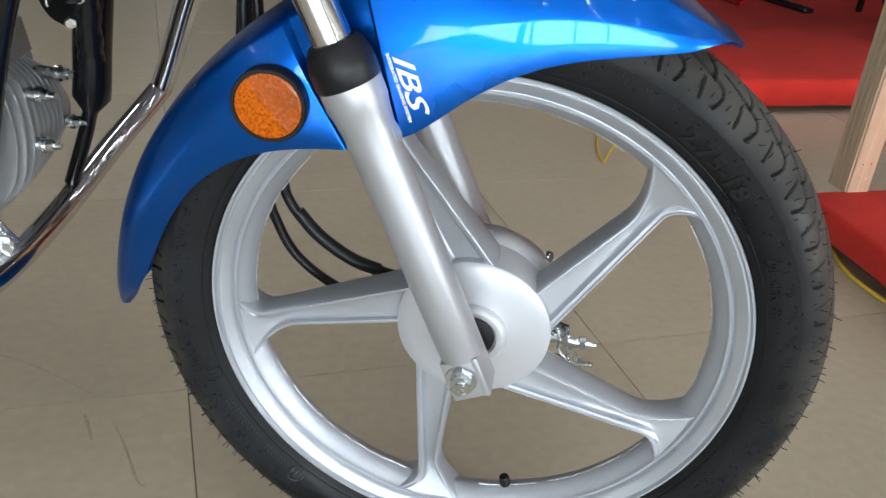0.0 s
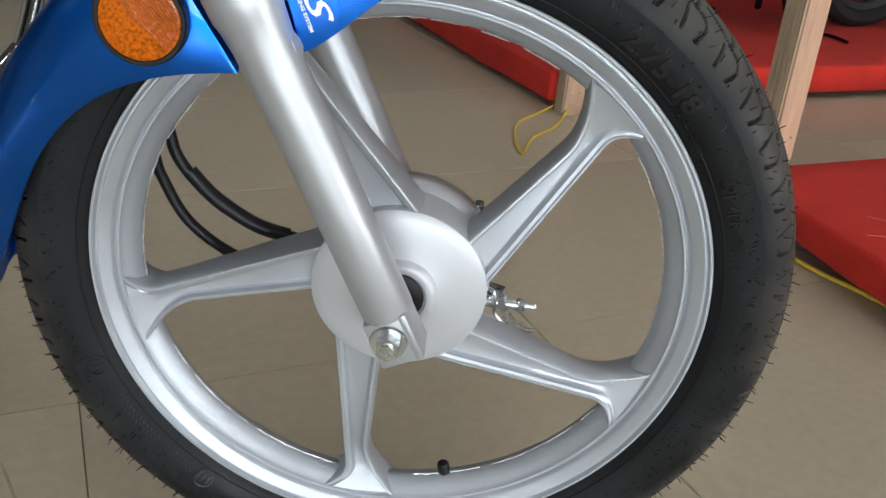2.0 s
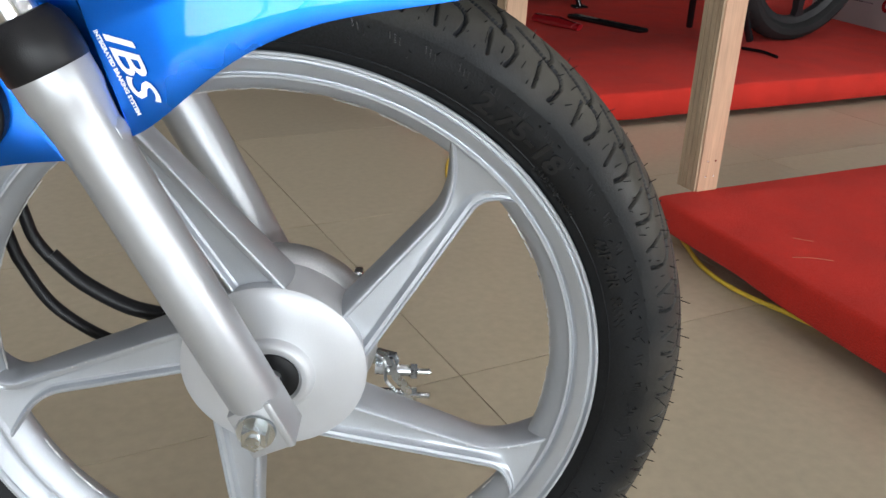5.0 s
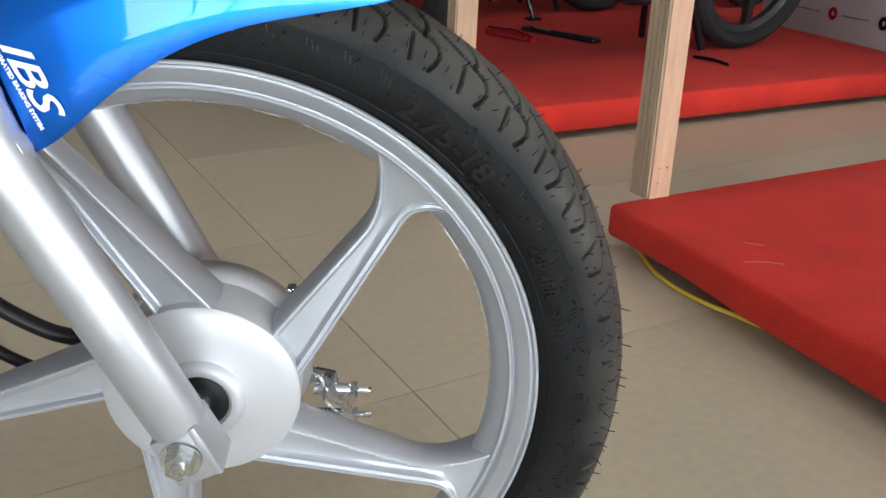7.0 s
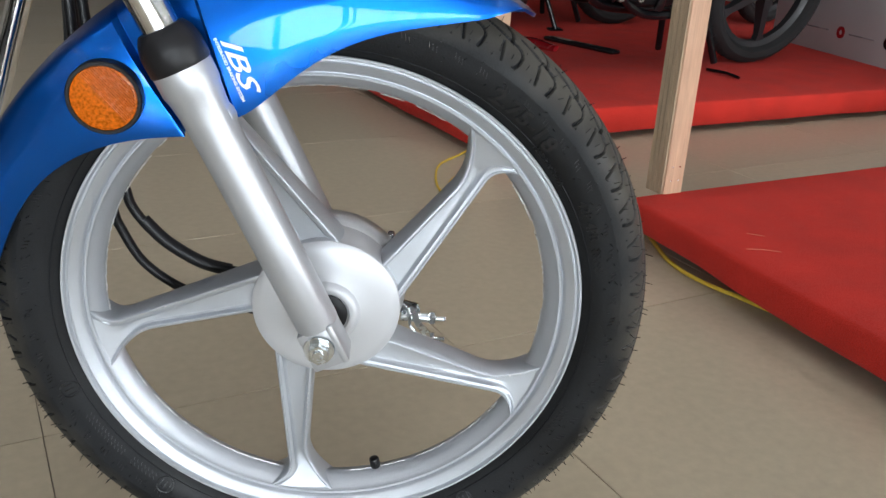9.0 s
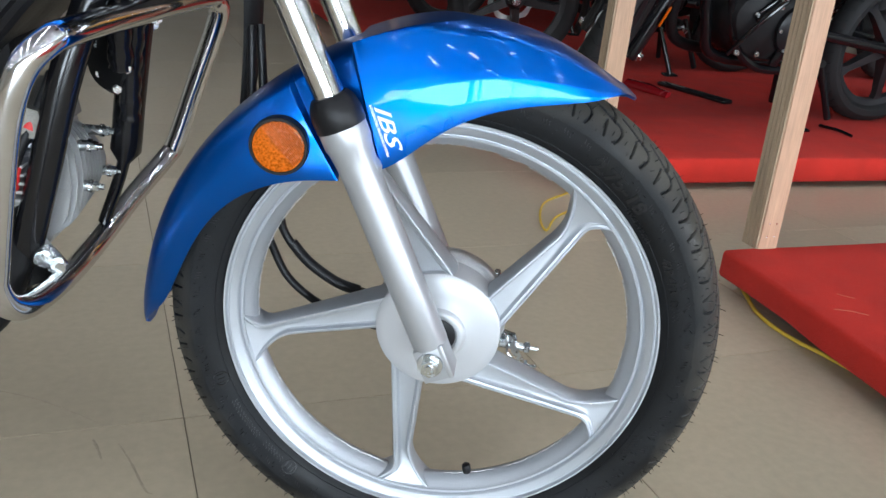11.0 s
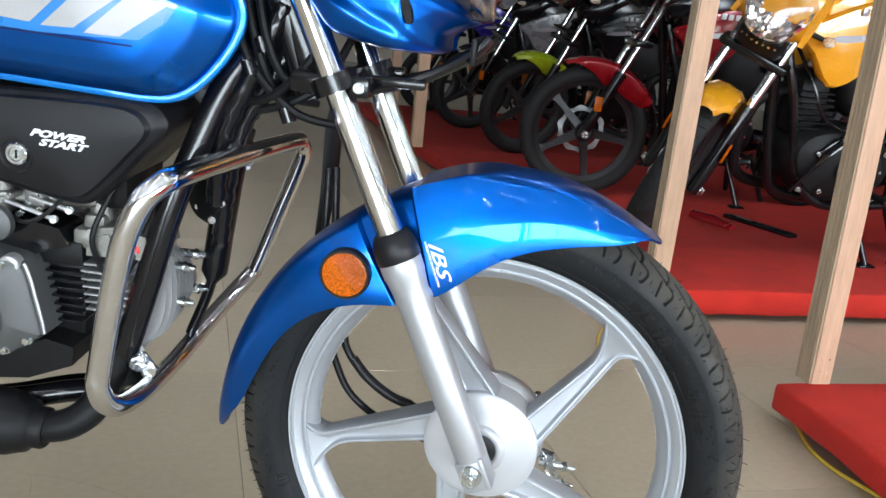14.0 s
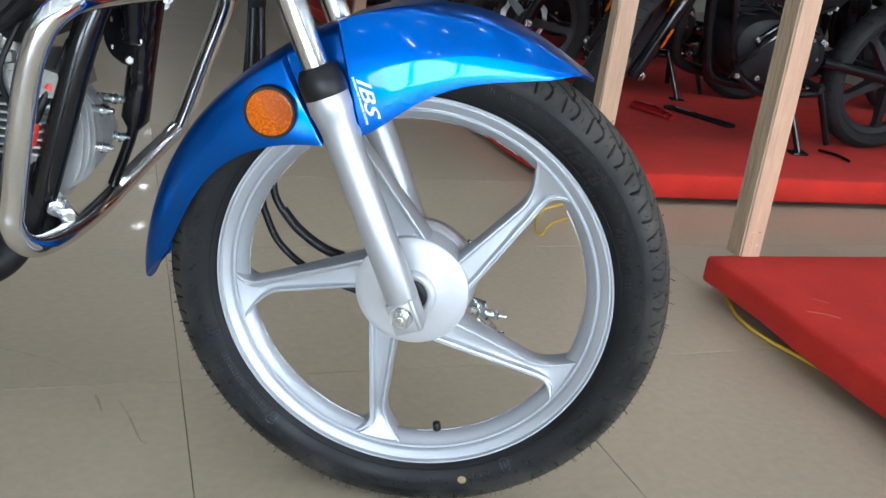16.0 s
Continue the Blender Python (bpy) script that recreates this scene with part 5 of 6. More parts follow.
# bracket and hoses round the steering head
bm = bmesh.new()
for y in (-0.062, 0.062):
    tube(bm, curve([(-0.178, y, 0.428), (-0.130, y * 0.9, 0.442), (-0.093, y * 0.8, 0.456), (-0.050, y * 0.6, 0.482), (-0.035, y * 0.5, 0.500)], 5), 0.0062, 8)
box(bm, (-0.160, -0.066, 0.430), (-0.095, -0.054, 0.441), 0.003, Matrix.Translation((0, 0, 0.01)))
plate_stay = part("plate_stay", bm, BLACK_PAINT, bike, "black steel stay under the headlamp", HEAD)
bm = bmesh.new()
box(bm, (-0.052, -0.050, 0.470), (-0.046, 0.050, 0.500), 0.002)
part("stay_plate", bm, BLACK_MATT, plate_stay, "", HEAD)
hoses = [[(-0.335, -0.03, 0.62), (-0.322, -0.05, 0.53), (-0.300, -0.055, 0.455), (-0.250, -0.045, 0.40), (-0.205, -0.02, 0.385)],
         [(-0.325, -0.015, 0.63), (-0.308, -0.045, 0.53), (-0.285, -0.05, 0.45), (-0.262, -0.03, 0.395)],
         [(-0.30, -0.01, 0.62), (-0.290, -0.05, 0.52), (-0.262, -0.05, 0.44), (-0.215, -0.05, 0.425)],
         [(-0.31, 0.02, 0.62), (-0.30, -0.02, 0.50), (-0.275, -0.02, 0.42), (-0.245, 0.03, 0.40)],
         [(-0.20, -0.045, 0.52), (-0.225, -0.06, 0.46), (-0.270, -0.055, 0.415), (-0.325, -0.03, 0.40)],
         [(-0.19, 0.03, 0.52), (-0.215, -0.02, 0.44), (-0.260, -0.035, 0.405), (-0.330, -0.02, 0.385)]]
for pts in hoses:
    part("cable", tube(bmesh.new(), curve(pts, 6), 0.0052, 8), BLACK_MATT, bike, "black control cable", HEAD)
for pts, r in (([(-0.270, -0.02, 0.80), (-0.302, -0.03, 0.72), (-0.337, -0.02, 0.64), (-0.346, 0.0, 0.56)], 0.013), ([(-0.250, -0.01, 0.78), (-0.285, -0.02, 0.71), (-0.318, -0.01, 0.65), (-0.338, 0.01, 0.57), (-0.345, 0.02, 0.50)], 0.011),
               ([(-0.300, 0.02, 0.80), (-0.322, 0.02, 0.72), (-0.345, 0.015, 0.66), (-0.362, 0.02, 0.60)], 0.012)):
    line = curve(pts, 10)
    part("wiring_loom", tube(bmesh.new(), line, [r * (1 + 0.10 * math.sin(2.1 * k)) for k in range(len(line))], 12), BLACK_PAINT, bike, "taped black wiring loom", BODY)
for p in ((-0.322, -0.052, 0.500), (-0.300, -0.056, 0.452), (-0.288, -0.05, 0.478), (-0.258, -0.045, 0.402)):
    bm = bmesh.new()
    rod(bm, p, (p[0] + 0.006, p[1], p[2] - 0.016), 0.0085)
    part("cable_clip", bm, BLACK_PAINT, bike, "", HEAD)
bm = bmesh.new()
rod(bm, (-0.318, -0.02, 0.575), (-0.292, -0.02, 0.575), 0.014)
part("ignition_lock", bm, ZINC, bike, "", HEAD)
bm = bmesh.new()
strap = curve([(-0.228, 0.15, 0.690), (-0.234, 0.15, 0.640), (-0.236, 0.15, 0.560), (-0.246, 0.15, 0.450), (-0.256, 0.145, 0.380)], 5)
tube(bm, strap, [0.011 + 0.0035 * math.sin(i / 4) for i in range(len(strap))], 10, flat=0.4)
part("cable_boot", bm, BLACK_MATT, bike, "hanging black rubber sleeve", BODY)
# rear of the machine, close behind the tank
bm = bmesh.new()
box(bm, (-1.35, -0.12, 0.735), (-0.80, 0.12, 0.80), 0.03)
part("seat", bm, BLACK_MATT, bike, "black seat", BODY)
rw = BODY @ Matrix.Translation((-1.235, 0, 0.300))
bm = revolve(bmesh.new(), [(0.235, -0.03), (0.262, -0.045), (0.285, -0.042), (0.299, -0.02), (0.299, 0.02), (0.285, 0.042), (0.262, 0.045), (0.235, 0.03)], 64, True)
part("rear_tyre", bm, RUBBER, bike, "", rw)
bm = revolve(bmesh.new(), [(0.236, -0.03), (0.21, -0.015), (0.21, 0.015), (0.236, 0.03)], 64, True)
for k in range(5):
    a = 2 * math.pi * k / 5
    rod(bm, (0.04 * math.cos(a), 0, 0.04 * math.sin(a)), (0.215 * math.cos(a), 0, 0.215 * math.sin(a)), 0.016)
revolve(bm, [(0.06, 0.05), (0.06, -0.05), (0.001, -0.05)], 24)
part("rear_wheel", bm, WHEEL_PAINT, bike, "", rw)
for side in (-1, 1):
    bm = bmesh.new()
    rod(bm, (-0.76, side * 0.09, 0.36), (-1.24, side * 0.10, 0.30), 0.018)
    rod(bm, (-1.20, side * 0.13, 0.32), (-1.05, side * 0.13, 0.66), 0.024)
    part("swing_arm", bm, BLACK_PAINT, bike, "", BODY)

# ---- the motorcycles on the long platform ----


def shell(bm, outline, half, dome=0.75, rim=0.6):
    """A rounded two-sided shell from a side outline."""
    o = smooth(outline, 3)
    c = Vector((sum(p[0] for p in o) / len(o), sum(p[1] for p in o) / len(o)))
    rings = []
    for s, y in ((0.05, -1.0), (0.55, -0.97), (0.85, -0.86), (0.97, -rim), (1.0, -rim * 0.6), (1.0, rim * 0.6), (0.97, rim), (0.85, 0.86), (0.55, 0.97), (0.05, 1.0)):
        rings.append([bm.verts.new((c.x + (x - c.x) * s, y * half, c.y + (z - c.y) * s)) for x, z in o])
    skin(bm, rings)
    return bm


def small_wheel(th, name, m, rim_paint, disc, spokes=5, wide=0.042):
    bm = revolve(bmesh.new(), [(0.236, -0.026), (0.250, -wide * 0.9), (0.272, -wide), (0.290, -wide * 0.8), (0.302, -wide * 0.35), (0.304, 0), (0.302, wide * 0.35), (0.290, wide * 0.8), (0.272, wide), (0.250, wide * 0.9), (0.236, 0.026)], 72, True)
    part(name + "_tyre", bm, GREY_TYRE, th, "dusty black tyre", m)
    bm = bmesh.new()
    for k in range(44):
        a = 2 * math.pi * k / 44
        for s in (-1, 1):
            p = [Vector(((0.3035 - 0.012 * u * u) * math.cos(a + 0.06 * u), s * wide * 0.75 * u, (0.3035 - 0.012 * u * u) * math.sin(a + 0.06 * u))) for u in (0.05, 0.5, 1.0)]
            tube(bm, p, 0.0026, 4)
    part(name + "_tread", bm, RUBBER, th, "", m, kind="stuff")
    bm = revolve(bmesh.new(), [(0.246, -0.027), (0.243, -0.029), (0.235, -0.024), (0.222, -0.015), (0.214, -0.012), (0.214, 0.012), (0.222, 0.015), (0.235, 0.024), (0.243, 0.029), (0.246, 0.027)], 72, True)
    wheel_ = part(name + "_wheel", bm, rim_paint, th, "black five-spoke alloy wheel", m)
    for k in range(spokes):
        a = 2 * math.pi * k / spokes + 0.5
        bm = bmesh.new()
        rings = []
        for r, w, h in ((0.03, 0.020, 0.028), (0.10, 0.016, 0.020), (0.19, 0.013, 0.014), (0.217, 0.022, 0.013)):
            rings.append([bm.verts.new((r, h * cy, w * cz)) for cy, cz in ((-1, -1), (-1, 1), (1, 1), (1, -1))])
        skin(bm, rings)
        bmesh.ops.transform(bm, matrix=Matrix.Rotation(a, 4, "Y"), verts=bm.verts)
        part("spoke", bm, rim_paint, wheel_, "", m)
    part("hub", revolve(bmesh.new(), [(0.03, 0.055), (0.045, 0.03), (0.045, -0.03), (0.03, -0.055), (0.001, -0.055)], 28), rim_paint, wheel_, "", m)
    if disc:
        bm = revolve(bmesh.new(), [(0.112, -0.064), (0.112, -0.060), (0.088, -0.060), (0.088, -0.064)], 60, True)
        for v in bm.verts:
            # petal edge
            v.co *= 1 + (0.04 * math.sin(10 * math.atan2(v.co.z, v.co.x)) if math.hypot(v.co.x, v.co.z) > 0.10 else 0)
        part("brake_disc", bm, STEEL_DISC, wheel_, "grey steel brake disc", m)
        for k in range(5):
            bm = bmesh.new()
            box(bm, (0.03, -0.0635, -0.003), (0.092, -0.0605, 0.003), 0, Matrix.Rotation(2 * math.pi * k / 5 + 0.5, 4, "Y"))
            part("disc_carrier", bm, DARK_WHEEL, wheel_, "", m)
    return wheel_


def motorcycle(x, y, turn, steer, paint, accent, guard_paint, label, disc=True, lean=0.0, head=0.0, body=None, angular=False):
    body = body or paint
    m = Matrix.Translation((x, y, 0.1)) @ Matrix.Rotation(radians(turn), 4, "Z") @ Matrix.Rotation(radians(lean), 4, "X")
    th = empty("motorcycle", label, "motorcycle", "motorcycles on the platform")
    th.matrix_basis = m
    way = Vector((-0.44, 0, 1)).normalized()
    pivot = Vector((-0.05, 0, 0.304))
    f = m @ Matrix.Translation(pivot) @ Matrix.Rotation(radians(steer), 4, way) @ Matrix.Translation(-pivot)
    small_wheel(th, "front", f @ Matrix.Translation((0, 0, 0.304)), DARK_WHEEL, disc)
    small_wheel(th, "rear", m @ Matrix.Translation((-1.27, 0, 0.304)), DARK_WHEEL, False, 5, 0.050)

    def leg(z, s):
        return Vector((-0.44 * (z - 0.304) + 0.016, s * 0.088, z))

    for s in (-1, 1):
        bm = tube(bmesh.new(), [leg(0.285, s), leg(0.30, s), leg(0.56, s), leg(0.60, s)], [0.018, 0.024, 0.025, 0.028], 16)
        fl = part("fork_leg", bm, BLACK_PAINT, th, "black lower fork leg", f)
        part("stanchion", tube(bmesh.new(), [leg(0.60, s), leg(0.98, s)], 0.0165, 16), CHROME, fl, "chrome fork tube", f)
        bm = bmesh.new()
        hexbolt(bm, facing(0.010, s * 0.112, 0.304, (0, s, 0)), 0.012, 0.010, 0.018)
        part("axle_nut", bm, ZINC, fl, "", f)
        bm = bmesh.new()
        p = leg(0.45, s) + Vector((0.026, 0, 0))
        box(bm, (p.x - 0.022, p.y + s * 0.026 - 0.004, p.z - 0.034), (p.x + 0.014, p.y + s * 0.026 + 0.004, p.z + 0.034), 0.004)
        part("side_reflector", bm, ORANGE, fl, "orange reflector", f)
    bm = bmesh.new()
    p = leg(0.74, 0)
    box(bm, (p.x - 0.05, -0.125, p.z - 0.015), (p.x + 0.03, 0.125, p.z + 0.015), 0.008)
    part("fork_clamp", bm, BLACK_PAINT, th, "", f)
    # mudguard
    bm = bmesh.new()
    rings = []
    for k in range(29):
        a = radians(66 + 86 * k / 28)
        end = min(k, 28 - k) / 4
        w = 0.064 * min(1.0, 0.45 + 0.55 * end)
        drop = 0.012 + 0.095 * max(0.0, min(1.0, (k - 2) / 9)) * min(1.0, 0.55 + (28 - k) / 16)
        rings.append([bm.verts.new((r * math.cos(a), w * u, 0.304 + r * math.sin(a))) for u, r in ((-1.0, 0.345 - drop), (-0.97, 0.33), (-0.7, 0.345), (0, 0.350), (0.7, 0.345), (0.97, 0.33), (1.0, 0.345 - drop))])
    skin(bm, rings, caps=False, loop=False)
    g = part("front_mudguard", bm, guard_paint, th, "painted front mudguard", f)
    g.modifiers.new("thickness", "SOLIDIFY").thickness = 0.004
    bm = bmesh.new()
    rings = []
    for k in range(12):
        a = radians(150 + 52 * k / 11)
        rings.append([bm.verts.new((0.34 * math.cos(a), 0.055 * u, 0.304 + 0.34 * math.sin(a))) for u in (-1, -0.5, 0, 0.5, 1)])
    skin(bm, rings, caps=False, loop=False)
    g = part("mud_flap", bm, BLACK_PLASTIC, th, "", f)
    g.modifiers.new("thickness", "SOLIDIFY").thickness = 0.004
    # head
    hm = f @ Matrix.Translation((-0.44 * head, 0, head))
    if angular:
        # shield-shaped lamp under a painted brow, with a black jaw below
        shield = smooth([(0.0, 0.100), (0.075, 0.096), (0.108, 0.060), (0.104, 0.000), (0.066, -0.066), (0.030, -0.082), (0.0, -0.084), (-0.030, -0.082), (-0.066, -0.066), (-0.104, 0.000), (-0.108, 0.060), (-0.075, 0.096)], 3)

        def lamp(bm, scale, deep, caps=True):
            return skin(bm, [[bm.verts.new((-0.085 + d * deep - 0.30 * z * q - 1.6 * (y * q) ** 2, y * q * scale, 0.965 + z * q * scale)) for y, z in shield] for q, d in ((1.0, 0.0), (1.0, 0.55), (0.95, 0.80), (0.80, 0.94), (0.45, 1.0), (0.05, 1.0))], caps=caps)

        bm = bmesh.new()
        lamp(bm, 1.0, 0.055)
        brow = [(-0.245, 0.925), (-0.150, 0.885), (-0.105, 0.905), (-0.085, 0.965), (-0.095, 1.055), (-0.150, 1.120), (-0.230, 1.110), (-0.270, 1.000)]
        c_ = part("headlamp_cowl", shell(bmesh.new(), brow, 0.128), paint, th, "painted angular headlamp cowl", hm)
        part("headlamp_glass", bm, CLEAR, c_, "clear headlamp glass", hm)
        bm = bmesh.new()
        rnd = random.Random(5)
        n = 39
        grid = []
        for i in range(n + 1):
            row = []
            for q in (1.0, 0.92, 0.83, 0.73, 0.62, 0.50, 0.37, 0.23, 0.08):
                y, z = shield[(i * len(shield) // n) % len(shield)]
                row.append(bm.verts.new((-0.066 - 0.03 * (1 - q) - 0.30 * z * q - 1.6 * (y * q) ** 2 + rnd.uniform(-0.009, 0.009), y * q * 0.94, 0.965 + z * q * 0.94)))
            grid.append(row)
        skin(bm, grid, caps=False, loop=False)
        part("headlamp_reflector", bm, FACET, c_, "bright faceted reflector", hm, sharp=4)
        jaw = [(-0.200, 0.800), (-0.140, 0.810), (-0.098, 0.850), (-0.078, 0.885), (-0.110, 0.905), (-0.200, 0.915), (-0.240, 0.880)]
        j_ = part("lamp_jaw", shell(bmesh.new(), jaw, 0.085), BLACK_PLASTIC, th, "black plastic jaw under the headlamp", hm)
        for k in range(7):
            bm = bmesh.new()
            hexbolt(bm, facing(-0.090 - 0.001 * abs(k - 3) ** 2, -0.060 + 0.020 * k, 0.856 + 0.002 * abs(k - 3), (1, 0, -0.6)), 0.0045, 0.004)
            part("jaw_bolt", bm, ZINC, j_, "", hm)
        for s in (-1, 1):
            bm = bmesh.new()
            slab(bm, [(-0.085, 0.905), (-0.120, 0.925), (-0.205, 1.050), (-0.300, 1.130), (-0.330, 1.100), (-0.300, 1.000), (-0.200, 0.915)], s * 0.112, s * 0.130)
            part("cowl_wing", bm, paint, c_, "painted wing beside the headlamp", hm)
    else:
        bm = shell(bmesh.new(), [(-0.12, 0.86), (-0.07, 0.87), (-0.045, 0.94), (-0.06, 1.04), (-0.12, 1.13), (-0.20, 1.10), (-0.22, 0.98), (-0.17, 0.90)], 0.115)
        c_ = part("headlamp_cowl", bm, paint, th, "painted headlamp cowl", hm)
        bm = bmesh.new()
        bmesh.ops.create_uvsphere(bm, u_segments=28, v_segments=16, radius=1.0, matrix=Matrix.Translation((-0.045, 0, 0.965)) @ Matrix.Diagonal((0.055, 0.112, 0.100, 1)))
        part("headlamp_glass", bm, CLEAR, c_, "clear headlamp glass", hm)
        bm = bmesh.new()
        bmesh.ops.create_icosphere(bm, subdivisions=4, radius=1.0, matrix=Matrix.Translation((-0.050, 0, 0.965)) @ Matrix.Diagonal((0.049, 0.105, 0.093, 1)))
        rnd = random.Random(5)
        for v in bm.verts:
            v.co.x += rnd.uniform(-0.004, 0.003)
        part("headlamp_reflector", bm, FACET, c_, "bright faceted reflector", hm, sharp=5)
    bm = bmesh.new()
    shell(bm, [(-0.07, 1.07), (-0.11, 1.15), (-0.20, 1.22), (-0.21, 1.14), (-0.14, 1.08)], 0.090)
    part("visor", bm, BLACK_PLASTIC, c_, "", hm)
    for s in (-1, 1):
        bm = bmesh.new()
        rod(bm, (-0.20, s * 0.11, 0.93), (-0.20, s * 0.165, 0.932), 0.010, 0.007)
        skin(bm, [[bm.verts.new((-0.245 + u, s * 0.185 + r * math.cos(k * math.pi / 4), 0.934 + 0.8 * r * math.sin(k * math.pi / 4))) for k in range(8)] for u, r in ((0.0, 0.002), (0.020, 0.014), (0.045, 0.020))])
        ind = part("turn_indicator", bm, BLACK_PLASTIC, th, "", hm)
        bm = bmesh.new()
        skin(bm, [[bm.verts.new((-0.200 + u, s * 0.185 + r * math.cos(k * math.pi / 3), 0.934 + 0.8 * r * math.sin(k * math.pi / 3))) for k in range(6)] for u, r in ((0.0, 0.020), (0.030, 0.018), (0.060, 0.002))])
        part("indicator_lens", bm, PALE_AMBER, ind, "pale pointed lens", hm, sharp=10)
    bar = curve([(-0.40, -0.36, 1.05), (-0.36, -0.24, 1.07), (-0.29, -0.08, 1.02), (-0.29, 0.08, 1.02), (-0.36, 0.24, 1.07), (-0.40, 0.36, 1.05)], 5)
    hb = part("handlebar", tube(bmesh.new(), bar, 0.011, 10), BLACK_PAINT, th, "", f)
    for s in (-1, 1):
        part("grip", rod(bmesh.new(), (-0.37, s * 0.26, 1.068), (-0.40, s * 0.37, 1.048), 0.017), BLACK_MATT, hb, "", f)
        part("mirror_stem", rod(bmesh.new(), (-0.36, s * 0.24, 1.07), (-0.33, s * 0.30, 1.22), 0.005), BLACK_PAINT, hb, "", f)
        bm = bmesh.new()
        bmesh.ops.create_uvsphere(bm, u_segments=16, v_segments=8, radius=1.0, matrix=Matrix.Translation((-0.33, s * 0.31, 1.25)) @ Matrix.Diagonal((0.02, 0.065, 0.042, 1)))
        part("mirror", bm, BLACK_PLASTIC, hb, "", f)
    # body
    bm = shell(bmesh.new(), [(-0.30, 0.86), (-0.34, 0.99), (-0.46, 1.06), (-0.62, 1.02), (-0.74, 0.88), (-0.70, 0.82), (-0.50, 0.80), (-0.36, 0.80)], 0.135)
    tk = part("fuel_tank", bm, body, th, "painted fuel tank", m)
    for s in (-1, 1):
        sh = None
        for o, reach in (([(-0.265, 0.825), (-0.32, 0.865), (-0.50, 0.945), (-0.66, 0.96), (-0.64, 0.84), (-0.53, 0.70), (-0.43, 0.665), (-0.335, 0.77)], 0.0), ([(-0.19, 0.925), (-0.25, 0.965), (-0.46, 1.055), (-0.51, 1.03), (-0.36, 0.93), (-0.25, 0.885)], 0.008)):
            bm = bmesh.new()
            c = (sum(p[0] for p in o) / len(o), sum(p[1] for p in o) / len(o))
            rings = [[bm.verts.new((c[0] + (px - c[0]) * q, s * (yy + reach), c[1] + (pz - c[1]) * q)) for px, pz in smooth(o, 3)] for q, yy in ((0.97, 0.120), (1.0, 0.150), (0.95, 0.162), (0.4, 0.170))]
            skin(bm, rings)
            made = part("tank_shroud" if sh is None else "tank_wing", bm, paint if sh is None else body, th, "painted shroud beside the tank", m)
            sh = sh or made
        bm = bmesh.new()
        slab(bm, [(-0.37, 0.815), (-0.40, 0.835), (-0.52, 0.850), (-0.54, 0.83), (-0.43, 0.815)], s * 0.1655, s * 0.1725)
        part("shroud_stripe", bm, accent, sh, "sloping stripe", m)
        for k in range(4):
            bm = bmesh.new()
            box(bm, (-0.60 + 0.036 * k, s * 0.169 - 0.003, 0.905), (-0.575 + 0.036 * k, s * 0.169 + 0.003, 0.930), 0.002)
            part("shroud_bar", bm, accent, sh, "plain bar", m)
        bm = bmesh.new()
        slab(bm, [(-0.78, 0.80), (-0.72, 0.84), (-1.05, 0.86), (-1.12, 0.82), (-0.92, 0.70), (-0.80, 0.68)], s * 0.10, s * 0.125)
        part("side_panel", bm, body, th, "painted side panel", m)
    bm = shell(bmesh.new(), [(-0.72, 0.84), (-0.74, 0.89), (-0.90, 0.865), (-1.10, 0.90), (-1.36, 0.93), (-1.38, 0.89), (-1.10, 0.84), (-0.90, 0.80)], 0.125)
    part("seat", bm, BLACK_MATT, th, "black seat", m)
    bm = shell(bmesh.new(), [(-1.10, 0.83), (-1.34, 0.90), (-1.52, 0.93), (-1.50, 0.86), (-1.30, 0.80), (-1.12, 0.77)], 0.09)
    part("tail_panel", bm, body, th, "", m)
    bm = shell(bmesh.new(), [(-0.46, 0.30), (-0.40, 0.42), (-0.46, 0.50), (-0.62, 0.52), (-0.80, 0.48), (-0.86, 0.36), (-0.78, 0.26), (-0.56, 0.25)], 0.13)
    en = part("engine", bm, BLACK_MATT, th, "black engine", m)
    for s in (-1, 1):
        part("clutch_cover", revolve(bmesh.new(), [(0.085, 0.0), (0.085, -0.020), (0.070, -0.030), (0.001, -0.032)], 28, m=Matrix.Translation((-0.68, s * 0.125, 0.38)) @ Matrix.Rotation(0 if s < 0 else math.pi, 4, "Z")), BLACK_PLASTIC, en, "", m)
        for k in range(6):
            a = 2 * math.pi * k / 6
            bm = bmesh.new()
            hexbolt(bm, facing(-0.68 + 0.078 * math.cos(a), s * 0.146, 0.38 + 0.078 * math.sin(a), (0, s, 0)), 0.007, 0.006)
            part("cover_bolt", bm, ZINC, en, "", m)
    for s in (-1, 1):
        rnd = random.Random(11 + s)
        for k in range(16):
            bm = bmesh.new()
            px, pz = rnd.uniform(-0.84, -0.42), rnd.uniform(0.27, 0.66)
            out = 0.131 if pz < 0.5 else 0.075
            hexbolt(bm, facing(px, s * out, pz, (0, s, 0)), rnd.uniform(0.005, 0.008), 0.008, 0.010)
            part("engine_bolt", bm, ZINC, en, "", m)
        for pts, r in (([(-0.80, 0.10, 0.56), (-0.62, 0.145, 0.50), (-0.50, 0.15, 0.40), (-0.44, 0.11, 0.28)], 0.008), ([(-0.36, 0.03, 0.78), (-0.42, 0.10, 0.66), (-0.50, 0.13, 0.54), (-0.74, 0.14, 0.47)], 0.006), ([(-0.30, 0.02, 0.84), (-0.38, 0.07, 0.60), (-0.46, 0.09, 0.34), (-0.60, 0.10, 0.23), (-0.86, 0.10, 0.24)], 0.015)):
            bm = tube(bmesh.new(), curve([(x_, s * y_, z_) for x_, y_, z_ in pts], 5), r, 8)
            part("engine_pipe", bm, BLACK_PAINT, en, "", m)
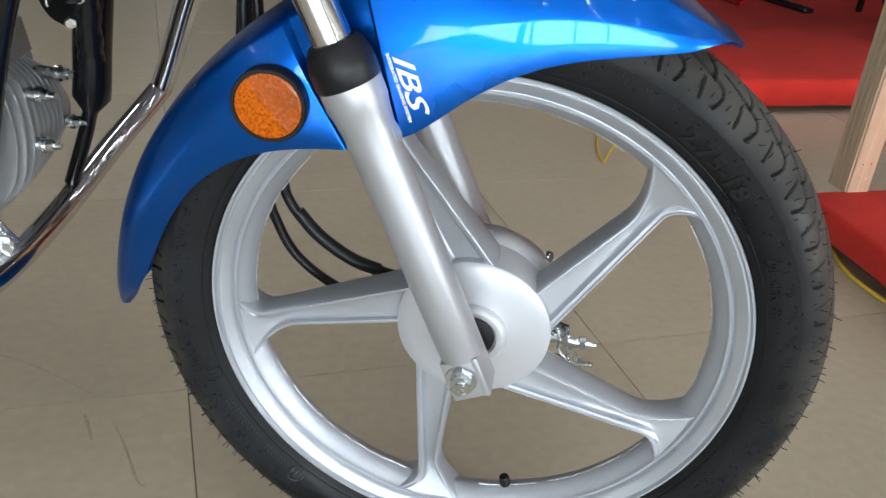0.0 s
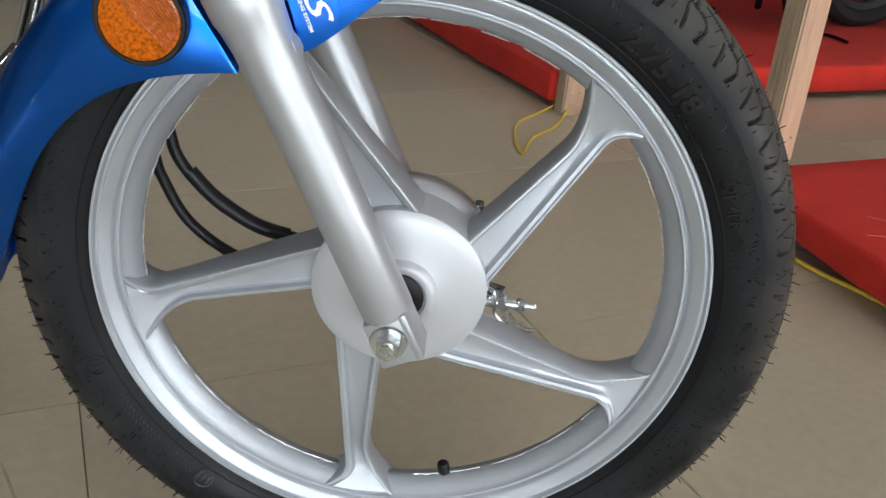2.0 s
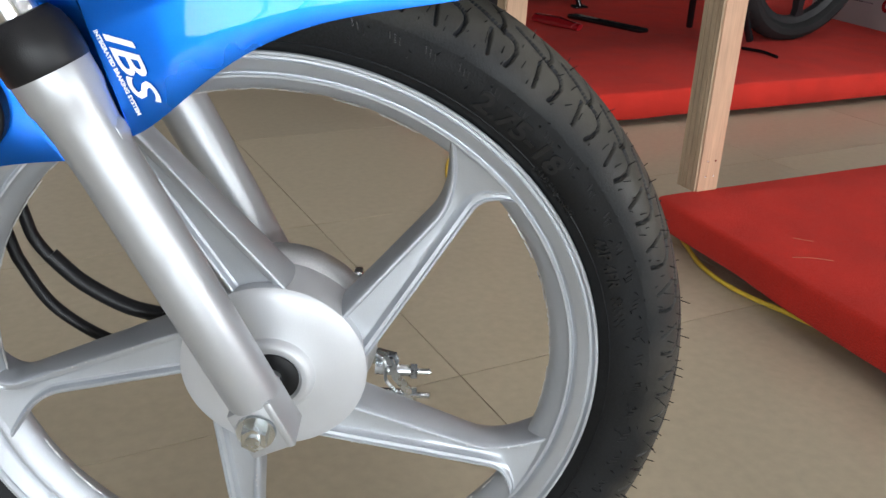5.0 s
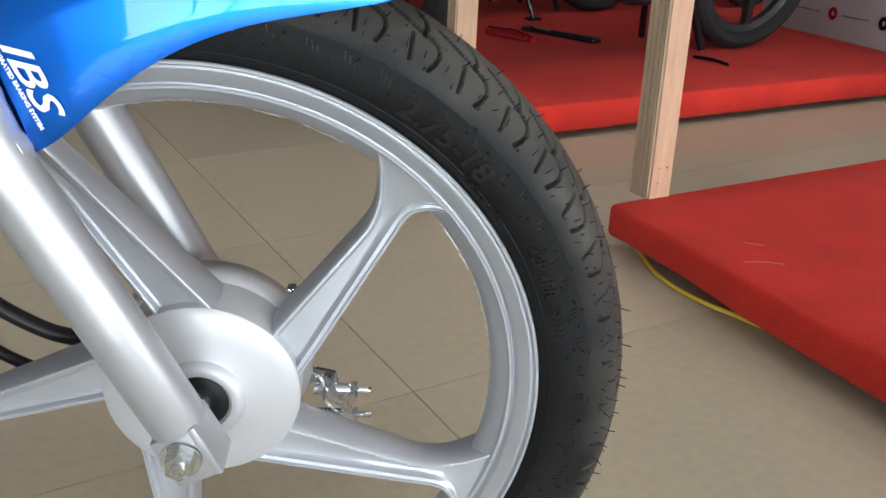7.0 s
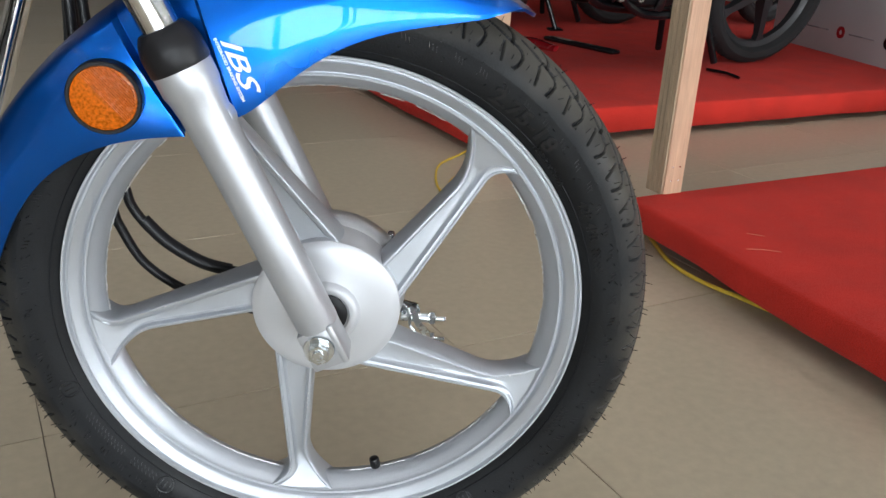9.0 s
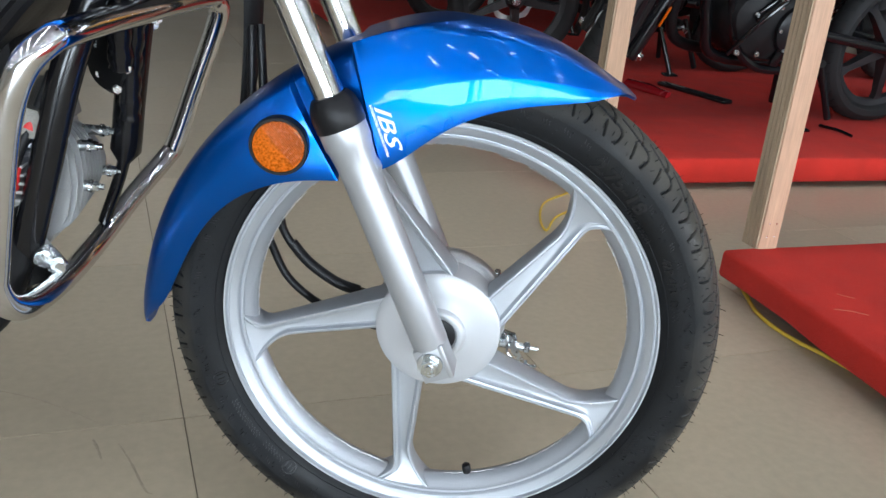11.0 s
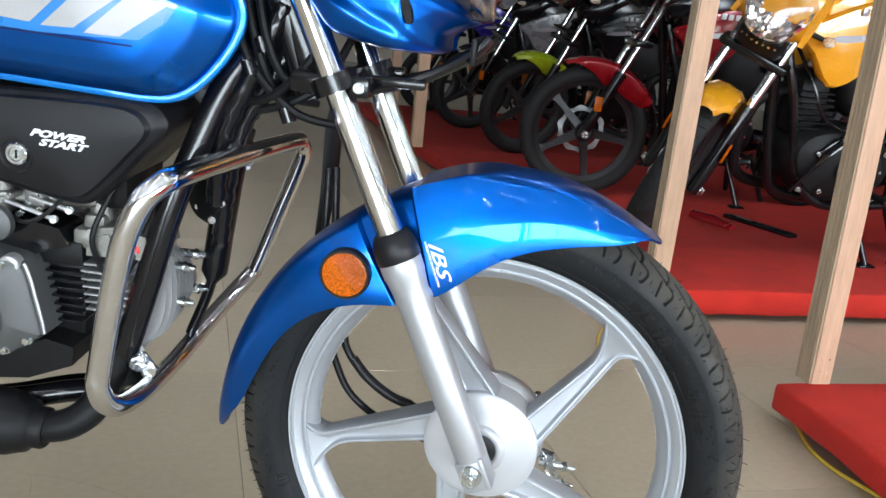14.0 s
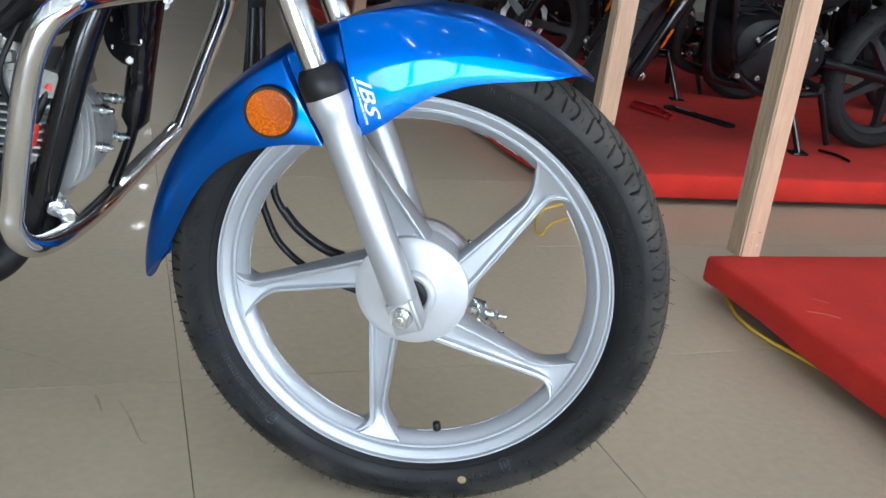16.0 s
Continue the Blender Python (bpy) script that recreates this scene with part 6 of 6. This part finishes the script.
        for k in range(3):
            bm = bmesh.new()
            a = 0.7 + 1.9 * k
            box(bm, (-0.05, s * 0.128 - 0.008, -0.018), (0.05, s * 0.128 + 0.008, 0.018), 0.006, Matrix.Translation((-0.62 + 0.11 * math.cos(a), 0, 0.385 + 0.09 * math.sin(a))) @ Matrix.Rotation(a, 4, "Y"))
            part("engine_rib", bm, BLACK_PAINT, en, "", m)
    for k in range(7):
        bm = bmesh.new()
        box(bm, (-0.565, -0.085, 0), (-0.435, 0.085, 0.005), 0.001, Matrix.Translation((0.006 * k, 0, 0.50 + 0.021 * k)), 1)
        part("cooling_fin", bm, BLACK_MATT, en, "", m)
    bm = bmesh.new()
    box(bm, (-0.53, -0.06, 0.47), (-0.41, 0.06, 0.70), 0.02)
    part("cylinder", bm, BLACK_MATT, en, "", m)
    bm = bmesh.new()
    tube(bm, curve([(-0.40, 0, 0.62), (-0.31, -0.03, 0.56), (-0.30, -0.07, 0.40), (-0.38, -0.12, 0.26), (-0.60, -0.14, 0.22), (-0.85, -0.15, 0.24)], 6), 0.021, 12)
    ex = part("exhaust_pipe", bm, BLACK_MATT, th, "", m)
    bm = tube(bmesh.new(), [(-0.84, -0.15, 0.24), (-0.90, -0.155, 0.25), (-1.30, -0.17, 0.34), (-1.42, -0.175, 0.37)], [0.024, 0.044, 0.050, 0.036], 18)
    part("silencer", bm, BLACK_MATT, ex, "", m)
    for nm, pts, r in (("frame_tube", [(-0.24, 0, 0.93), (-0.33, 0, 0.66), (-0.40, 0, 0.36), (-0.48, 0, 0.24), (-0.82, 0, 0.22)], 0.020), ("frame_tube", [(-0.24, 0, 0.95), (-0.60, 0, 0.82), (-0.86, 0, 0.74), (-1.42, 0, 0.84)], 0.022),
                       ("swing_arm", [(-0.84, 0.09, 0.36), (-1.27, 0.10, 0.304)], 0.020), ("swing_arm", [(-0.84, -0.09, 0.36), (-1.27, -0.10, 0.304)], 0.020), ("shock", [(-1.22, 0.13, 0.33), (-1.06, 0.13, 0.78)], 0.026), ("shock", [(-1.22, -0.13, 0.33), (-1.06, -0.13, 0.78)], 0.026)):
        part(nm, tube(bmesh.new(), curve(pts, 5), r, 12), BLACK_PAINT, th, "", m)
    bm = shell(bmesh.new(), [(-0.62, 0.56), (-0.56, 0.74), (-0.74, 0.80), (-0.92, 0.72), (-0.86, 0.54)], 0.09)
    part("air_box", bm, BLACK_MATT, th, "", m)
    up = m.inverted()

    def ground(px, py, h=0.1):
        w = m @ Vector((px, py, 0))
        return up @ Vector((w.x, w.y, h))

    a, b = Vector((-0.72, 0.11, 0.25)), ground(-0.79, 0.20, 0.108)
    bm = tube(bmesh.new(), [a, a.lerp(b, 0.5), b], 0.0115, 10)
    box(bm, (-0.035, -0.022, -0.008), (0.035, 0.022, 0.002), 0.003, Matrix.Translation(b))
    part("side_stand", bm, BLACK_PAINT, th, "black side stand with a flat foot", m)
    bm = bmesh.new()
    for s in (-1, 1):
        tube(bm, [(-0.86, s * 0.10, 0.28), ground(-0.95, s * 0.16, 0.135)], 0.013, 10)
    rod(bm, (-0.88, -0.11, 0.24), (-0.88, 0.11, 0.24), 0.011)
    part("centre_stand", bm, BLACK_PAINT, th, "", m)
    for s in (-1, 1):
        bm = rod(bmesh.new(), (-0.74, s * 0.12, 0.30), (-0.74, s * 0.25, 0.30), 0.013)
        part("footrest", bm, BLACK_MATT, th, "", m)
    bm = bmesh.new()
    box(bm, (-0.03, -0.09, -0.010), (0.03, 0.09, 0.010), 0.006, Matrix.Translation((-0.16, 0, 0.80)))
    part("horn_bracket", bm, BLACK_PAINT, th, "", f)
    return th


motorcycle(0.289, 2.242, 206, 50, YELLOW_PAINT, GREY_PAINT, YELLOW_PAINT, "bright yellow motorcycle parked on the red platform, handlebar turned", True, -9, -0.045, angular=True)
motorcycle(-0.045, 3.275, 206, -14, RED_PAINT, WHITE_DECAL, RED_PAINT, "red and black motorcycle parked on the red platform", True, -9, 0.10, BLACK_PAINT)
motorcycle(-0.47, 4.560, 206, 10, BLACK_PAINT, GREY_PAINT, LIME_PAINT, "black motorcycle with a lime green mudguard on the red platform", False, -9, 0.08)
motorcycle(-1.02, 5.760, 206, 6, GREY_PAINT, SILVER_DECAL, BLACK_PLASTIC, "grey and black motorcycle on the red platform", False, -9, 0.08, BLACK_PAINT)
motorcycle(-1.58, 6.900, 206, 10, PURPLE_PAINT, SILVER_DECAL, BLACK_PLASTIC, "violet motorcycle far along the platform", False, -9)
motorcycle(2.00, 4.150, 206, 8, GREY_PAINT, RED_PAINT, GREY_PAINT, "grey and red motorcycle at the back of the platform", False, -9)
motorcycle(1.56, 5.250, 206, 8, RED_PAINT, WHITE_DECAL, BLACK_PLASTIC, "red motorcycle at the back of the platform", False, -9)

# ---- platforms and posts ----
from mathutils import noise


def frame_at(x, y, turn=25.0, z=0.0):
    return Matrix.Translation((x, y, z)) @ Matrix.Rotation(radians(turn), 4, "Z")


def platform(m, lx, ly, y0, top, label, thick=0.062, skew=0.0):
    th = empty("display_platform", label, "platform", "red platforms")
    th.matrix_basis = m
    bm = bmesh.new()
    box(bm, (0, y0, top - thick), (lx, ly, top), 0.010, segments=3)
    long = [e for e in bm.edges if e.calc_length() > 1.0]
    bmesh.ops.subdivide_edges(bm, edges=long, cuts=44, use_grid_fill=True)
    for v in bm.verts:
        # the carpet lies a little slack over its board
        slack = noise.noise(m @ v.co * 3.1) * 0.0035 + noise.noise(m @ v.co * 11.0) * 0.0016
        v.co += Vector((skew * v.co.y + slack * (v.co.x < 0.02), 0.6 * slack * (abs(v.co.y) < 0.02), slack * 0.5 if v.co.z > top - 0.012 else slack))
    part("deck", bm, CARPET, th, "red carpet wrapped over the deck", m)
    bm = bmesh.new()
    box(bm, (0.09, y0 + 0.09, 0.0), (lx - 0.09, ly - 0.09, top - thick))
    for v in bm.verts:
        v.co.x += skew * v.co.y
    part("plinth", bm, BLACK_MATT, th, "dark plinth set back under the deck", m)
    return th


platform(frame_at(0.538, 0.972), 2.6, 0.0, -2.6, 0.096, "low display platform covered in red carpet, wooden post on it", 0.060, 0.078)
platform(frame_at(0.236, 1.602), 3.4, 6.0, 0.0, 0.100, "long low red-carpeted platform with motorcycles standing on it", 0.080)


def post(x, y, z, turn, wide, deep, high, label, lean=0.0):
    m = frame_at(x, y, turn, z) @ Matrix.Rotation(radians(lean), 4, "Y")
    th = empty("wooden_post", label, "post", "wooden posts")
    th.matrix_basis = m
    bm = bmesh.new()
    box(bm, (0.004, 0, 0), (wide, deep, high), 0.002)
    part("timber", bm, WOOD, th, "", m)
    bm = bmesh.new()
    for k in range(4):
        box(bm, (0.0, 0.004 + k * (deep - 0.004) / 4, 0), (0.0042, 0.002 + (k + 1) * (deep - 0.004) / 4, high - 0.002))
    part("ply_edge", bm, PLY, th, "grey-brown laminated edge", m)
    for u, v in ((0.35, 0.03), (0.7, 0.03), (0.35, 0.06), (0.7, 0.06)):
        bm = bmesh.new()
        hexbolt(bm, facing(wide * u, 0.0, v, (0, -1, 0)), 0.002, 0.0005)
        part("nail_head", bm, ZINC, th, "", m)
    return th


post(0.617, 0.995, 0.096, 25, 0.053, 0.055, 2.3, "pale pine post standing on the red platform")
post(0.273, 1.562, 0.0, 25, 0.060, 0.045, 2.4, "pale pine post standing on the tiles", 1.0)
post(-1.075, 4.22, 0.1, 25, 0.070, 0.055, 2.2, "pale pine post far along the red platform")
post(-1.66, 5.86, 0.1, 25, 0.070, 0.055, 2.2, "pale pine post at the far end of the red platform")

# yellow cord under the edge of the near platform, and a loose end by the post
def cord(points, r, label):
    ob = part("yellow_cord", tube(bmesh.new(), curve(points, 6), r, 8), YELLOW_CORD)
    return tagged(ob, label, "cord", "yellow cords")


cord([(0.60, 1.02, 0.006), (0.602, 0.92, 0.006), (0.605, 0.855, 0.006), (0.623, 0.790, 0.006), (0.655, 0.732, 0.006), (0.702, 0.671, 0.006), (0.80, 0.52, 0.006), (0.93, 0.22, 0.006)], 0.0042, "yellow cord on the tiles along the red platform")
cord([(0.300, 1.66, 0.09), (0.283, 1.640, 0.03), (0.228, 1.584, 0.004), (0.162, 1.464, 0.004), (0.149, 1.327, 0.004), (0.165, 1.225, 0.004), (0.190, 1.34, 0.004), (0.246, 1.445, 0.004), (0.275, 1.54, 0.004), (0.290, 1.575, 0.02)], 0.003, "loose loop of thin yellow cord beside the post")
BOARD = Matrix.Translation((1.91, 3.286, 0)) @ Matrix.Rotation(math.atan2(-0.978, 0.208), 4, "Z")
board = part("white_board", box(bmesh.new(), (-0.30, 0.0, 0.099), (1.55, 0.03, 0.42), 0.003), WHITE_BOARD, None, "", BOARD)
tagged(board, "low white printed board standing across the red platform", "board")
for k in range(5):
    x = -0.10 + 0.30 * k
    bm = bmesh.new()
    revolve(bm, [(0.026, 0), (0.026, -0.003), (0.010, -0.003), (0.010, 0)], 24, True, m=Matrix.Translation((x, -0.0005, 0.200)))
    part("round_mark", bm, RED_PAINT if k % 2 else BLACK_PAINT, board, "round printed mark", BOARD)
    bm = bmesh.new()
    box(bm, (x + 0.055, -0.003, 0.196), (x + 0.215, -0.0002, 0.202))
    part("print_bar", bm, GREY_PAINT, board, "plain printed bar", BOARD)
bm = tube(bmesh.new(), curve([(1.196, 2.530, 0.106), (1.208, 2.500, 0.108), (1.240, 2.445, 0.110), (1.266, 2.382, 0.106)], 4), 0.006, 8)
tagged(part("loose_rod", bm, BLACK_PAINT), "short bent black rod lying on the red carpet", "loose part")
bm = tube(bmesh.new(), [(0.506, 3.004, 0.118), (0.580, 2.895, 0.120), (0.656, 2.783, 0.116)], [0.020, 0.024, 0.016], 12, flat=0.6)
tagged(part("footrest_cover", bm, RED_PAINT), "glossy dark red loose cover lying on the carpet", "loose part")
bm = bmesh.new()
box(bm, (-0.20, -0.026, 0.100), (0.20, 0.026, 0.118), 0.006, Matrix.Translation((0.79, 2.972, 0)) @ Matrix.Rotation(radians(-54), 4, "Z"))
tagged(part("stand_plate", bm, BLACK_PAINT), "flat black steel plate lying on the red carpet", "loose part")
STRAW = mat("dusty_thread", (0.42, 0.12, 0.07), 0.7, 0, 0.1, 60)
for pts in ([(0.690, 0.690, 0.0995), (0.722, 0.689, 0.1000), (0.752, 0.681, 0.0995)], [(0.721, 0.773, 0.0995), (0.736, 0.764, 0.1000), (0.751, 0.760, 0.0995)]):
    ob = part("thread", tube(bmesh.new(), curve(pts, 5), 0.0006, 5), STRAW)
    tagged(ob, "thin dusty thread lying on the red carpet", "thread", "threads on the carpet")
# rubbed dark streaks on the tiles
SCUFF = mat("rubbed_streak", (0.33, 0.277, 0.20), 0.40, 0, 0.3, 30)
rng = random.Random(21)
for pts, wide in (([(-0.469, 0.115), (-0.455, 0.099), (-0.435, 0.072)], 0.0060), ([(-0.431, 0.113), (-0.396, 0.076), (-0.355, 0.026), (-0.341, 0.019)], 0.0044),
                  ([(-0.797, 0.186), (-0.752, 0.195), (-0.690, 0.201), (-0.634, 0.198), (-0.582, 0.189), (-0.518, 0.168), (-0.480, 0.153)], 0.0030), ([(-0.752, 0.195), (-0.728, 0.168), (-0.692, 0.108)], 0.0018)):
    line = curve([(x, y, 0.0) for x, y in pts], 8)
    bm = bmesh.new()
    rows = []
    for k, v in enumerate(line):
        way = (line[min(k + 1, len(line) - 1)] - line[max(k - 1, 0)]).normalized()
        side = Vector((-way.y, way.x, 0)) * wide * (0.25 + 0.75 * math.sin(math.pi * (k + 0.5) / len(line))) * rng.uniform(0.45, 1.0) / 2
        rows.append([bm.verts.new(v + side + Vector((0, 0, 0.0001))), bm.verts.new(v + side * 0.6 + Vector((0, 0, 0.0004))), bm.verts.new(v - side * 0.6 + Vector((0, 0, 0.0004))), bm.verts.new(v - side + Vector((0, 0, 0.0001)))])
    skin(bm, rows, caps=False, loop=False)
    part("scuff", bm, SCUFF, floor, "faint dark rubbed streak on the tiles")
# ---- floor tiles, last ----
def tile_mesh():
    bm = bmesh.new()
    box(bm, (0.0007, 0.0007, -0.0022), (0.5993, 0.5993, 0.0), 0.0005, segments=1)
    me = bpy.data.meshes.new("tile")
    bm.to_mesh(me)
    bm.free()
    me.materials.append(TILE)
    return me


TILE_MESH = tile_mesh()


def clipped(points):
    """The part of a polygon that lies inside the room."""
    for axis, sign, limit in ((0, 1, X0), (0, -1, -X1), (1, 1, Y0), (1, -1, -Y1)):
        out = []
        for k in range(len(points)):
            a, b = points[k - 1], points[k]
            da, db = sign * a[axis] - limit, sign * b[axis] - limit
            if (da >= 0) != (db >= 0):
                out.append(a.lerp(b, da / (da - db)))
            if db >= 0:
                out.append(b)
        points = out
        if len(points) < 3:
            return []
    return points


bm = bmesh.new()
for i in range(-32, 48):
    for j in range(-32, 48):
        m = GRID @ Matrix.Translation((0.6 * i, 0.6 * j, 0))
        if -6 <= i <= 8 and -5 <= j <= 11:
            ob = new("tile", TILE_MESH)
            ob.parent, ob.matrix_basis = floor, m
            continue
        flat = clipped([m @ Vector(p) for p in ((0.0008, 0.0008, 0), (0.5992, 0.0008, 0), (0.5992, 0.5992, 0), (0.0008, 0.5992, 0))])
        if len(flat) > 2:
            top = [bm.verts.new(p) for p in flat]
            low = [bm.verts.new(p - Vector((0, 0, 0.0022))) for p in flat]
            bm.faces.new(top)
            for k in range(len(top)):
                bm.faces.new((top[k - 1], top[k], low[k], low[k - 1]))
part("far_tiles", bm, TILE, floor, "glossy beige floor tiles", kind="stuff")
